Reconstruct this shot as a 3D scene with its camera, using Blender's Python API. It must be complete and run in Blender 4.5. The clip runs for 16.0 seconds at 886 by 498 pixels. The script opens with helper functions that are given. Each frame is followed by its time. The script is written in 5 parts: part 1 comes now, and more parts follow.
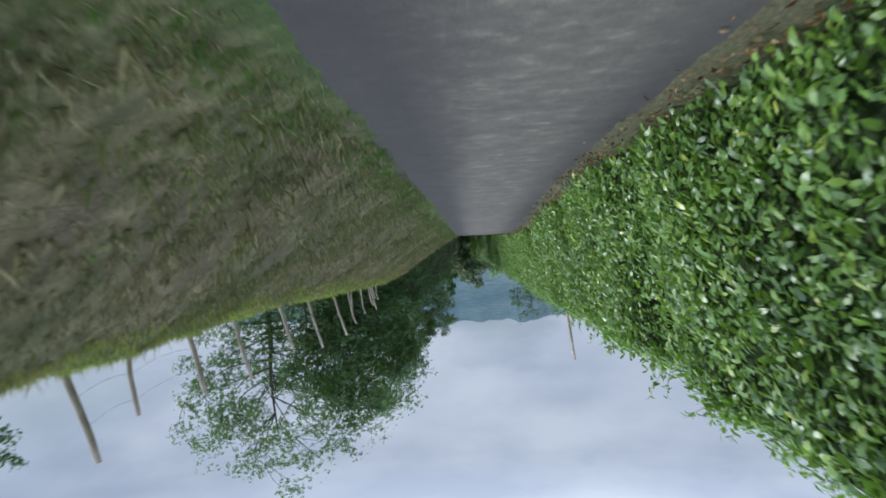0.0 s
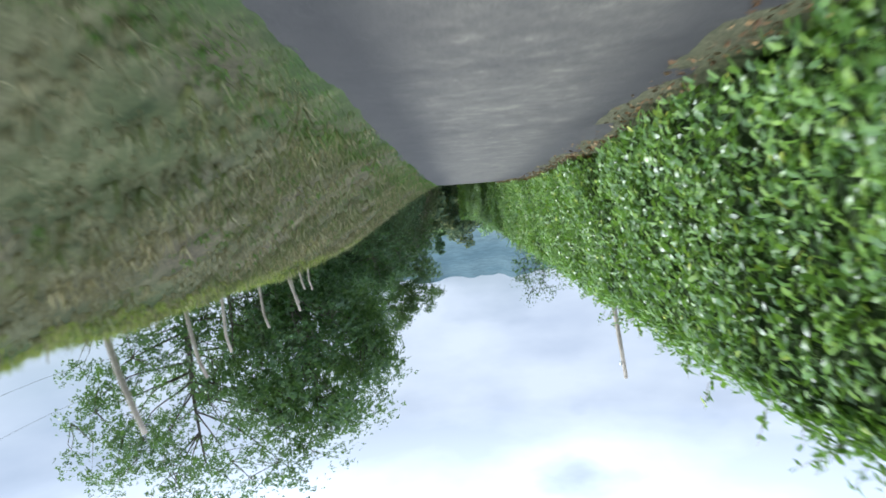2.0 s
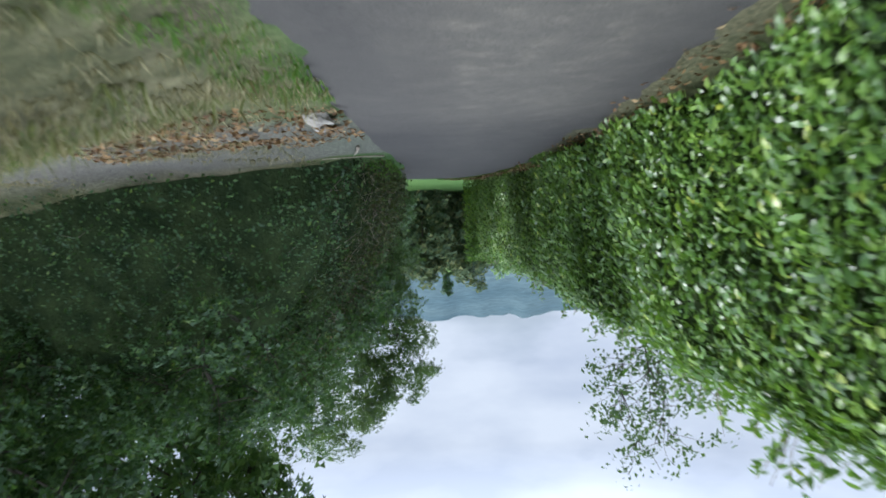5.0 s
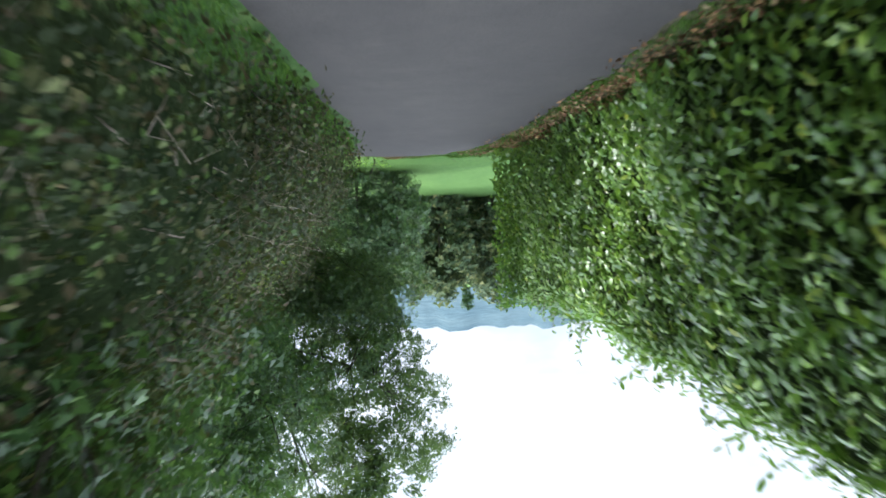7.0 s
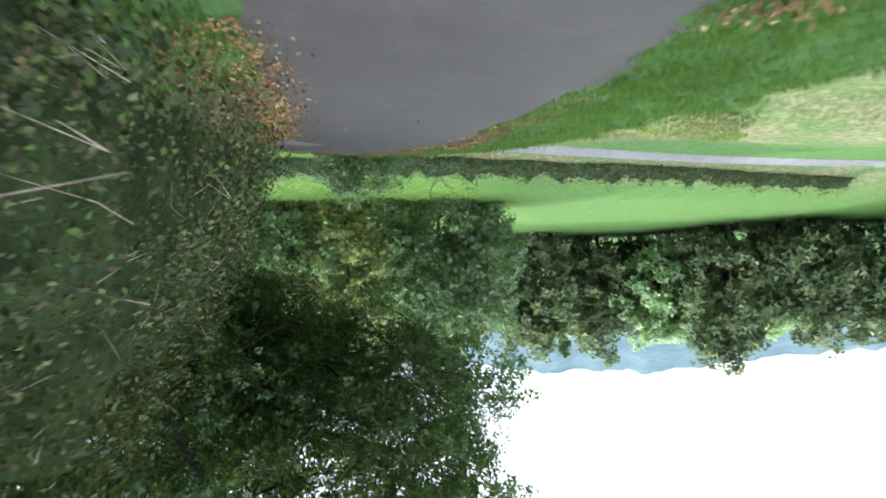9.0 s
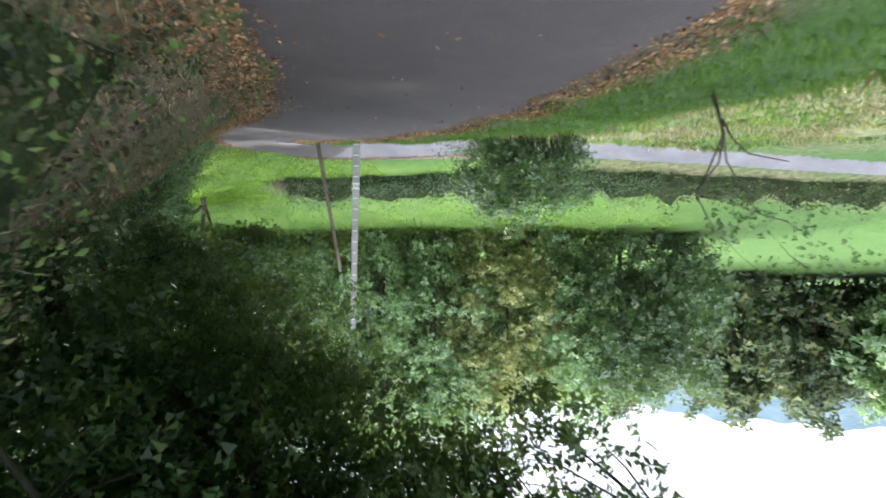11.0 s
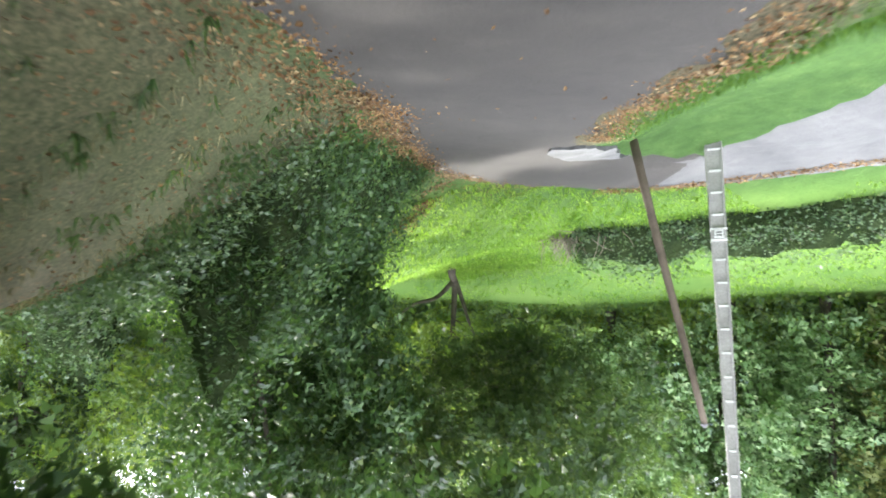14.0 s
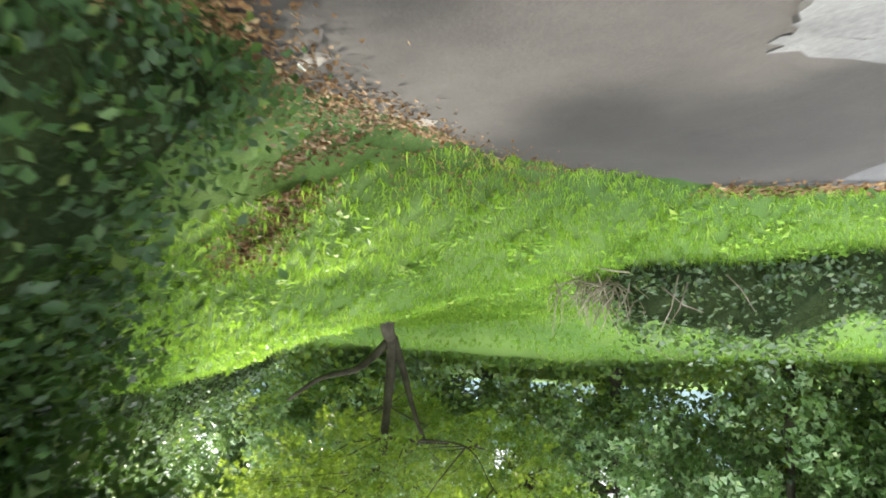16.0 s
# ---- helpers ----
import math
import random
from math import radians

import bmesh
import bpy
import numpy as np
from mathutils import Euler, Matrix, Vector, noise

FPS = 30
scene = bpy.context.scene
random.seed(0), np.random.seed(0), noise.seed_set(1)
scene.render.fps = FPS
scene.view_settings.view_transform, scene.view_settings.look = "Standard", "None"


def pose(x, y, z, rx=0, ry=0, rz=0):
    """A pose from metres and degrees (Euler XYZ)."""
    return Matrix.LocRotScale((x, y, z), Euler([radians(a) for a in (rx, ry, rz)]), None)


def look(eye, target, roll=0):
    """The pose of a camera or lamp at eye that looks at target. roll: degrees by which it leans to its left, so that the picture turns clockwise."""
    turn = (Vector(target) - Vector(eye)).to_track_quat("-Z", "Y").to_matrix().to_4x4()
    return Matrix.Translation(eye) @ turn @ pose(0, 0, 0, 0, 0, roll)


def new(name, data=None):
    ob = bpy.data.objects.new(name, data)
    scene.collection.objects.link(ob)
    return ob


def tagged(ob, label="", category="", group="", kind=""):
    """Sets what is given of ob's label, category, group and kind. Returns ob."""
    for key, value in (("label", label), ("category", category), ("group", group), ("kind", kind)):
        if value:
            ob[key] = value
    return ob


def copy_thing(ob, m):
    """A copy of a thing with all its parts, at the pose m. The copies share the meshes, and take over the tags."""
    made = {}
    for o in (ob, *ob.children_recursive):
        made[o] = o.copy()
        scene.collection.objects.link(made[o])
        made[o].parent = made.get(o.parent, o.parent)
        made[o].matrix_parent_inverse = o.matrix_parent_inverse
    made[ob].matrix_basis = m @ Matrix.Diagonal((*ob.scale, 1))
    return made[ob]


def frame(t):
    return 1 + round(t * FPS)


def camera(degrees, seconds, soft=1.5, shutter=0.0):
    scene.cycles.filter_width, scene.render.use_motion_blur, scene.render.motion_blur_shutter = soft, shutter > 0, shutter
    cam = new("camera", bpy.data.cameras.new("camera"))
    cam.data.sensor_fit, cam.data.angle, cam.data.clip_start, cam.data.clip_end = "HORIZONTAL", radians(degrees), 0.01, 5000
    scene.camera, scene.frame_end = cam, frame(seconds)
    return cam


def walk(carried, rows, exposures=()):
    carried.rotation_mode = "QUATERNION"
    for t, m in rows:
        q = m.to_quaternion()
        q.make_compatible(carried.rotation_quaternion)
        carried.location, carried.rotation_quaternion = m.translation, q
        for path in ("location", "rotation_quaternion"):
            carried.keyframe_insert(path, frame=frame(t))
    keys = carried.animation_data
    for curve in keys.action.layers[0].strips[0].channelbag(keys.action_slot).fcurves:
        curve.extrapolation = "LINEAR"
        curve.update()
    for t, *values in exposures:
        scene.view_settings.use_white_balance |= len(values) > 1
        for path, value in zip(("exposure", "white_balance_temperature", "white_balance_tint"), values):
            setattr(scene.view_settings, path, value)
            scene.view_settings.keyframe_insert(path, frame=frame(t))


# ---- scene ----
cam = camera(65.8, 16.0, 1.7, 0.27)
# seconds, x, y, z, heading, pitch and roll: the camera hangs upside down in the car
PATH = [
    (0.00, 0.000, 0.000, 1.350, -2.60, 0.80, 177.00),
    (0.50, 0.024, 3.934, 1.323, -1.02, 1.08, 175.32),
    (1.00, -0.012, 8.531, 1.310, -0.71, 2.20, 175.13),
    (1.50, -0.006, 13.244, 1.416, -1.81, 3.54, 175.51),
    (2.00, -0.022, 18.078, 1.586, -1.98, 4.54, 175.70),
    (2.50, -0.086, 23.063, 1.851, -1.44, 4.96, 175.30),
    (3.00, -0.154, 27.988, 2.085, -0.34, 4.72, 174.92),
    (3.83, -0.216, 35.893, 2.389, -0.78, 3.69, 175.66),
    (4.67, -0.173, 43.188, 2.520, -2.32, 1.90, 177.18),
    (5.50, -0.026, 49.874, 2.477, -3.15, 0.80, 177.69),
    (6.00, 0.094, 53.703, 2.400, -2.92, 0.41, 176.80),
    (6.50, 0.191, 57.488, 2.367, -2.87, 1.31, 177.10),
    (7.00, 0.355, 61.315, 2.288, -4.44, 0.56, 177.87),
    (7.50, 0.624, 65.117, 2.117, -5.50, -0.58, 177.95),
    (8.00, 0.999, 68.847, 1.919, -6.96, -1.64, 177.82),
    (8.83, 1.819, 74.704, 1.552, -10.87, -2.62, 178.60),
    (9.67, 3.027, 79.840, 1.114, -17.56, -3.80, 180.16),
    (10.50, 4.623, 84.255, 0.604, -22.34, -4.63, 181.10),
    (11.00, 5.697, 86.688, 0.276, -25.77, -5.36, 181.36),
    (11.50, 6.909, 88.922, -0.104, -30.02, -6.55, 181.56),
    (12.00, 8.353, 91.209, -0.491, -33.95, -6.43, 182.03),
    (12.50, 10.039, 93.569, -1.018, -37.38, -9.11, 182.27),
    (13.00, 11.970, 95.827, -1.640, -41.33, -9.55, 181.53),
    (13.50, 14.064, 97.956, -2.220, -46.11, -9.24, 181.32),
    (14.00, 16.318, 99.948, -2.857, -50.21, -9.23, 181.26),
    (14.50, 18.701, 101.998, -3.500, -51.31, -9.88, 181.12),
    (15.00, 20.865, 103.848, -4.126, -50.25, -10.43, 180.56),
    (15.50, 22.911, 105.846, -4.795, -48.03, -10.34, 181.24),
    (16.00, 24.744, 107.755, -5.389, -46.72, -10.21, 182.87),
]
# seconds, stops, and a white balance that drifts from cool to warm
EXPOSURES = [(0.0, -0.65, 5750, 7), (0.5, -0.2, 5750, 5), (1.0, 0.0, 5750, 5), (2.0, -0.05, 5750, 5), (3.0, -0.25, 5750, 6), (5.5, -0.1, 5900, 7), (6.5, 0.4, 6000, 8), (7.5, 0.82, 6000, 7), (8.0, 0.95, 6250, 4), (10.5, 0.98, 6250, 15), (11.0, 1.14, 6270, 16), (12.0, 1.42, 6300, 17),
             (13.0, 1.7, 6350, 14), (14.0, 1.7, 6550, 11), (15.0, 1.5, 6700, 8), (16.0, 1.4, 6900, 9)]
walk(cam, [(t, pose(x, y, z, 0, 0, yaw) @ pose(0, 0, 0, 90 + pitch) @ pose(0, 0, 0, 0, 0, roll))
           for t, x, y, z, yaw, pitch, roll in PATH], EXPOSURES)

# ------------------------------------------------------------------ sky and sun
SUN_AZ, SUN_EL = radians(76), radians(28)   # clockwise from +y
world = bpy.data.worlds.new("sky")
scene.world = world
world.use_nodes = True
wn, wl = world.node_tree.nodes, world.node_tree.links
wn.clear()
sky = wn.new("ShaderNodeTexSky")
sky.sky_type, sky.sun_disc = "NISHITA", False
sky.sun_elevation, sky.sun_rotation = SUN_EL, SUN_AZ
sky.air_density, sky.dust_density = 1.0, 2.0
coord = wn.new("ShaderNodeTexCoord")
squash = wn.new("ShaderNodeMapping")
squash.inputs["Scale"].default_value = (1.0, 1.0, 2.4)
cloud = wn.new("ShaderNodeTexNoise")
cloud.inputs["Scale"].default_value, cloud.inputs["Detail"].default_value = 2.6, 7.0
cloud.inputs["Roughness"].default_value = 0.45
ramp = wn.new("ShaderNodeValToRGB")
ramp.color_ramp.elements[0].position, ramp.color_ramp.elements[1].position = 0.24, 0.46
tone = wn.new("ShaderNodeTexNoise")
tone.inputs["Scale"].default_value, tone.inputs["Detail"].default_value = 4.2, 5.0
shade = wn.new("ShaderNodeValToRGB")
shade.color_ramp.elements[0].position, shade.color_ramp.elements[1].position = 0.36, 0.62
shade.color_ramp.elements[0].color = (4.35, 4.65, 5.45, 1)
shade.color_ramp.elements[1].color = (5.75, 5.95, 6.5, 1)
cover = wn.new("ShaderNodeMix")
cover.data_type = "RGBA"
back = wn.new("ShaderNodeBackground")
back.inputs["Strength"].default_value = 0.1
out = wn.new("ShaderNodeOutputWorld")
wl.new(coord.outputs["Generated"], squash.inputs["Vector"])
wl.new(squash.outputs["Vector"], cloud.inputs["Vector"])
wl.new(squash.outputs["Vector"], tone.inputs["Vector"])
wl.new(cloud.outputs["Fac"], ramp.inputs["Fac"])
wl.new(tone.outputs["Fac"], shade.inputs["Fac"])
wl.new(ramp.outputs["Color"], cover.inputs["Factor"])
wl.new(sky.outputs["Color"], cover.inputs["A"])
# the cloud cover is brighter overhead, and round the veiled sun
parts_ = wn.new("ShaderNodeSeparateXYZ")
wl.new(coord.outputs["Generated"], parts_.inputs["Vector"])
dome = wn.new("ShaderNodeMapRange")
dome.inputs["From Min"].default_value, dome.inputs["From Max"].default_value = 0.30, 1.0
dome.inputs["To Min"].default_value, dome.inputs["To Max"].default_value = 1.55, 7.5
wl.new(parts_.outputs["Z"], dome.inputs["Value"])
toward = wn.new("ShaderNodeVectorMath")
toward.operation = "DOT_PRODUCT"
toward.inputs[1].default_value = (math.sin(SUN_AZ) * math.cos(SUN_EL), math.cos(SUN_AZ) * math.cos(SUN_EL), math.sin(SUN_EL))
wl.new(coord.outputs["Generated"], toward.inputs[0])
veil = wn.new("ShaderNodeMath")
veil.operation = "POWER"
veil.use_clamp = False
floor0 = wn.new("ShaderNodeMath")
floor0.operation = "MAXIMUM"
floor0.inputs[1].default_value = 0.0
wl.new(toward.outputs["Value"], floor0.inputs[0])
wl.new(floor0.outputs["Value"], veil.inputs[0])
veil.inputs[1].default_value = 12.0
veil_gain = wn.new("ShaderNodeMath")
veil_gain.operation = "MULTIPLY_ADD"
veil_gain.inputs[1].default_value = 2.5
wl.new(veil.outputs["Value"], veil_gain.inputs[0])
wl.new(dome.outputs["Result"], veil_gain.inputs[2])
bright = wn.new("ShaderNodeVectorMath")
bright.operation = "SCALE"
wl.new(shade.outputs["Color"], bright.inputs[0])
wl.new(veil_gain.outputs["Value"], bright.inputs["Scale"])
wl.new(bright.outputs["Vector"], cover.inputs["B"])
wl.new(cover.outputs["Result"], back.inputs["Color"])
wl.new(back.outputs["Background"], out.inputs["Surface"])

sun_data = bpy.data.lights.new("sun", "SUN")
sun_data.energy, sun_data.angle, sun_data.color = 5.0, radians(2.5), (1.0, 0.97, 0.92)
to_sun = Vector((math.sin(SUN_AZ) * math.cos(SUN_EL), math.cos(SUN_AZ) * math.cos(SUN_EL), math.sin(SUN_EL)))
sun_lamp = new("sun", sun_data)
sun_lamp.matrix_world = look(to_sun * 200, (0, 0, 0))

rng = np.random.default_rng(7)


# ------------------------------------------------------------------ materials
def node_material(name, rough=0.8, spec=0.3):
    m = bpy.data.materials.new(name)
    m.use_nodes = True
    nt = m.node_tree
    b = nt.nodes["Principled BSDF"]
    b.inputs["Roughness"].default_value = rough
    b.inputs["Specular IOR Level"].default_value = spec
    return m, nt.nodes, nt.links, b


def noise_node(nodes, links, scale, detail=5.0, rough=0.6, vector=None):
    n = nodes.new("ShaderNodeTexNoise")
    n.inputs["Scale"].default_value, n.inputs["Detail"].default_value, n.inputs["Roughness"].default_value = scale, detail, rough
    if vector is not None:
        links.new(vector, n.inputs["Vector"])
    return n


def ramp_node(nodes, links, fac, stops):
    r = nodes.new("ShaderNodeValToRGB")
    while len(r.color_ramp.elements) < len(stops):
        r.color_ramp.elements.new(0.5)
    for e, (p, c) in zip(r.color_ramp.elements, stops):
        e.position, e.color = p, (*c, 1)
    links.new(fac, r.inputs["Fac"])
    return r


def mix_node(nodes, links, fac, a, b, kind="MIX"):
    m = nodes.new("ShaderNodeMix")
    m.data_type, m.blend_type = "RGBA", kind
    if isinstance(fac, float):
        m.inputs["Factor"].default_value = fac
    else:
        links.new(fac, m.inputs["Factor"])
    for s, v in (("A", a), ("B", b)):
        if isinstance(v, tuple):
            m.inputs[s].default_value = (*v, 1)
        else:
            links.new(v, m.inputs[s])
    return m


def place_vector(nodes):
    return nodes.new("ShaderNodeNewGeometry").outputs["Position"]


def bump_to(nodes, links, b, height, strength, distance):
    k = nodes.new("ShaderNodeBump")
    k.inputs["Strength"].default_value, k.inputs["Distance"].default_value = strength, distance
    links.new(height, k.inputs["Height"])
    links.new(k.outputs["Normal"], b.inputs["Normal"])


def rough_material(name, stops, scale_big, scale_fine, rough=0.85, bump=0.5, distance=0.01, spec=0.25, vector=True):
    """Two scales of noise: stains over grain."""
    m, nodes, links, b = node_material(name, rough, spec)
    v = place_vector(nodes) if vector else nodes.new("ShaderNodeTexCoord").outputs["Object"]
    big, fine = noise_node(nodes, links, scale_big, 4, 0.55, v), noise_node(nodes, links, scale_fine, 6, 0.7, v)
    col = ramp_node(nodes, links, big.outputs["Fac"], stops)
    grain = ramp_node(nodes, links, fine.outputs["Fac"], [(0.25, (0.62, 0.62, 0.62)), (0.75, (1.25, 1.25, 1.25))])
    links.new(mix_node(nodes, links, 1.0, col.outputs["Color"], grain.outputs["Color"], "MULTIPLY").outputs["Result"], b.inputs["Base Color"])
    bump_to(nodes, links, b, fine.outputs["Fac"], bump, distance)
    return m


def leaf_material(name, stops, rough=0.45, spec=0.4, through_light=0.3, glow=(0.25, 0.42, 0.04), back=None):
    """Leaves that differ one from the next, and let some light through."""
    m, nodes, links, b = node_material(name, rough, spec)
    g = nodes.new("ShaderNodeNewGeometry")
    col = ramp_node(nodes, links, g.outputs["Random Per Island"], stops)
    patch = noise_node(nodes, links, 0.7, 6, 0.72, g.outputs["Position"])
    tint = ramp_node(nodes, links, patch.outputs["Fac"], [(0.30, (0.50, 0.66, 0.64)), (0.5, (0.88, 0.98, 0.9)), (0.70, (1.22, 1.30, 1.08))])
    c = mix_node(nodes, links, 1.0, col.outputs["Color"], tint.outputs["Color"], "MULTIPLY")
    links.new(c.outputs["Result"], b.inputs["Base Color"])
    t = nodes.new("ShaderNodeBsdfTranslucent")
    lit = mix_node(nodes, links, 0.5, c.outputs["Result"], glow)
    links.new(lit.outputs["Result"], t.inputs["Color"])
    s = nodes.new("ShaderNodeMixShader")
    s.inputs["Fac"].default_value = through_light
    links.new(b.outputs["BSDF"], s.inputs[1])
    links.new(t.outputs["BSDF"], s.inputs[2])
    links.new(s.outputs["Shader"], nodes["Material Output"].inputs["Surface"])
    return m


LAUREL = leaf_material("laurel_leaf", [(0.0, (0.054, 0.106, 0.020)), (0.45, (0.106, 0.190, 0.030)), (0.8, (0.170, 0.266, 0.040)), (0.97, (0.23, 0.32, 0.05)), (1.0, (0.44, 0.44, 0.07))], 0.36, 0.5, 0.34, (0.21, 0.37, 0.04))
OAK = leaf_material("oak_leaf", [(0.0, (0.036, 0.072, 0.030)), (0.6, (0.068, 0.125, 0.044)), (1.0, (0.13, 0.195, 0.06))], 0.5, 0.35, 0.40, (0.20, 0.32, 0.05))
# Darker leaf copy for the bank trees and undergrowth: shade put into its colour.
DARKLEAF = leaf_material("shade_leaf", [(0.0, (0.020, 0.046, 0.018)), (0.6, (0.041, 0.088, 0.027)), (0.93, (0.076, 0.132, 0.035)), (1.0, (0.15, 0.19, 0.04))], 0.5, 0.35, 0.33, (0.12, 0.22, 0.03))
# Pale, dulled green: haze over the meadow trees is put into the leaf colour.
HAZYLEAF = leaf_material("hazy_leaf", [(0.0, (0.085, 0.15, 0.07)), (0.5, (0.17, 0.26, 0.12)), (0.85, (0.32, 0.41, 0.23)), (1.0, (0.46, 0.50, 0.30))], 0.42, 0.5, 0.45, (0.38, 0.55, 0.16))
OLIVE = leaf_material("olive_leaf", [(0.0, (0.12, 0.14, 0.05)), (0.5, (0.25, 0.26, 0.10)), (0.85, (0.42, 0.40, 0.18)), (1.0, (0.52, 0.46, 0.24))], 0.5, 0.4, 0.45, (0.50, 0.50, 0.14))
MIDLEAF = leaf_material("bank_tree_leaf", [(0.0, (0.030, 0.062, 0.026)), (0.5, (0.056, 0.104, 0.042)), (0.9, (0.10, 0.15, 0.06)), (1.0, (0.18, 0.21, 0.08))], 0.42, 0.5, 0.4, (0.16, 0.26, 0.05))
# Leaf copy with light from behind put into its brighter colour and yellow glow.
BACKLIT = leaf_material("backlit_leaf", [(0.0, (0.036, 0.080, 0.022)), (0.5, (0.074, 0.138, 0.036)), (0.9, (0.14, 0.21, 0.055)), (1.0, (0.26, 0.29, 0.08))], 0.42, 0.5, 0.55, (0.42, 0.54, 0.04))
BRAMBLE = leaf_material("bramble_leaf", [(0.0, (0.016, 0.024, 0.010)), (0.4, (0.030, 0.042, 0.016)), (0.62, (0.066, 0.045, 0.025)), (0.8, (0.046, 0.078, 0.018)), (0.93, (0.066, 0.110, 0.022)), (1.0, (0.16, 0.118, 0.068))], 0.7, 0.2, 0.2, (0.14, 0.16, 0.03))
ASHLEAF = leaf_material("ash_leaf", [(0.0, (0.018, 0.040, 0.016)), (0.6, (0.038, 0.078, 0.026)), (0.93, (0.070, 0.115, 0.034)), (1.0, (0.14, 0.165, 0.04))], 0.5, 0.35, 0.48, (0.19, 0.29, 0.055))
# Lightened leaf for the far wood edge; distance haze is put into its colour.
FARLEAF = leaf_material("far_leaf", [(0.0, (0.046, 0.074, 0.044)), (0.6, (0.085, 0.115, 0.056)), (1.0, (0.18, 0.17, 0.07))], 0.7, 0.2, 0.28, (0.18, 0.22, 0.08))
DEADLEAF = leaf_material("dead_leaf", [(0.0, (0.085, 0.040, 0.018)), (0.5, (0.165, 0.085, 0.038)), (0.9, (0.27, 0.155, 0.075)), (1.0, (0.36, 0.25, 0.15))], 0.7, 0.2, 0.1, (0.25, 0.12, 0.04))
GRASS_DRY = leaf_material("dry_grass", [(0.0, (0.105, 0.090, 0.048)), (0.4, (0.185, 0.155, 0.088)), (0.75, (0.28, 0.23, 0.14)), (1.0, (0.42, 0.34, 0.22))], 0.8, 0.15, 0.2, (0.22, 0.20, 0.06))
GRASS_OLIVE = leaf_material("olive_grass", [(0.0, (0.070, 0.076, 0.034)), (0.5, (0.130, 0.128, 0.060)), (0.85, (0.20, 0.185, 0.090)), (1.0, (0.32, 0.27, 0.16))], 0.75, 0.2, 0.25, (0.24, 0.30, 0.06))
GRASS_GREEN = leaf_material("green_grass", [(0.0, (0.026, 0.066, 0.012)), (0.6, (0.055, 0.122, 0.022)), (1.0, (0.12, 0.185, 0.045))], 0.7, 0.2, 0.3, (0.25, 0.42, 0.04))
# Brighter copy of the green grass, with sunlight put into its colour.
GRASS_LIT = leaf_material("sunny_grass", [(0.0, (0.08, 0.16, 0.018)), (0.5, (0.18, 0.32, 0.035)), (0.9, (0.34, 0.47, 0.08)), (1.0, (0.50, 0.54, 0.17))], 0.6, 0.3, 0.4, (0.38, 0.60, 0.06))
GRASS_CREST = leaf_material("crest_grass", [(0.0, (0.07, 0.10, 0.02)), (0.5, (0.17, 0.20, 0.04)), (0.9, (0.30, 0.31, 0.08)), (1.0, (0.42, 0.38, 0.16))], 0.7, 0.2, 0.35, (0.36, 0.42, 0.06))
# Copy of the bark, darkened so that limbs sink into the dark crowns.
DARKBARK = rough_material("dark_bark", [(0.3, (0.016, 0.017, 0.011)), (0.7, (0.042, 0.042, 0.028))], 3.0, 26.0, 0.95, 0.9, 0.02, 0.1)
BARK = rough_material("bark", [(0.3, (0.045, 0.038, 0.030)), (0.7, (0.12, 0.105, 0.085))], 3.0, 26.0, 0.95, 0.9, 0.02, 0.1)
TWIG = rough_material("pale_twig", [(0.3, (0.20, 0.17, 0.13)), (0.7, (0.36, 0.31, 0.25))], 5.0, 40.0, 0.9, 0.5, 0.005, 0.1)
# Dark colour that paints the shade between stems in hedge and thickets.
CORE = rough_material("inner_stem_shade", [(0.3, (0.024, 0.038, 0.018)), (0.7, (0.055, 0.078, 0.032))], 2.0, 14.0, 1.0, 1.0, 0.06, 0.0)
POSTWOOD = rough_material("weathered_post_wood", [(0.3, (0.24, 0.205, 0.165)), (0.7, (0.45, 0.39, 0.32))], 4.0, 45.0, 0.9, 0.6, 0.004, 0.15)
POLEWOOD = rough_material("pole_wood", [(0.3, (0.075, 0.06, 0.045)), (0.7, (0.16, 0.13, 0.10))], 1.5, 40.0, 0.9, 0.6, 0.004, 0.15)
CONCRETE = rough_material("pole_concrete", [(0.3, (0.24, 0.235, 0.22)), (0.7, (0.42, 0.41, 0.385))], 1.3, 30.0, 0.9, 0.4, 0.004, 0.2)
SLAB = rough_material("slab_concrete", [(0.3, (0.082, 0.084, 0.083)), (0.7, (0.148, 0.151, 0.149))], 1.6, 22.0, 0.9, 0.4, 0.006, 0.2)
STONE = rough_material("pale_stone", [(0.3, (0.18, 0.165, 0.14)), (0.7, (0.33, 0.305, 0.26))], 2.0, 20.0, 0.9, 0.6, 0.01, 0.2)
WHITE = rough_material("white_paint", [(0.3, (0.66, 0.66, 0.64)), (0.7, (0.8, 0.8, 0.78))], 5.0, 40.0, 0.6, 0.1, 0.002, 0.3)
INK = rough_material("dark_print", [(0.3, (0.03, 0.03, 0.03)), (0.7, (0.06, 0.06, 0.06))], 5.0, 40.0, 0.6, 0.1, 0.002, 0.3)
WIRE = rough_material("dull_wire", [(0.3, (0.05, 0.05, 0.05)), (0.7, (0.12, 0.12, 0.12))], 5.0, 40.0, 0.6, 0.1, 0.001, 0.4)


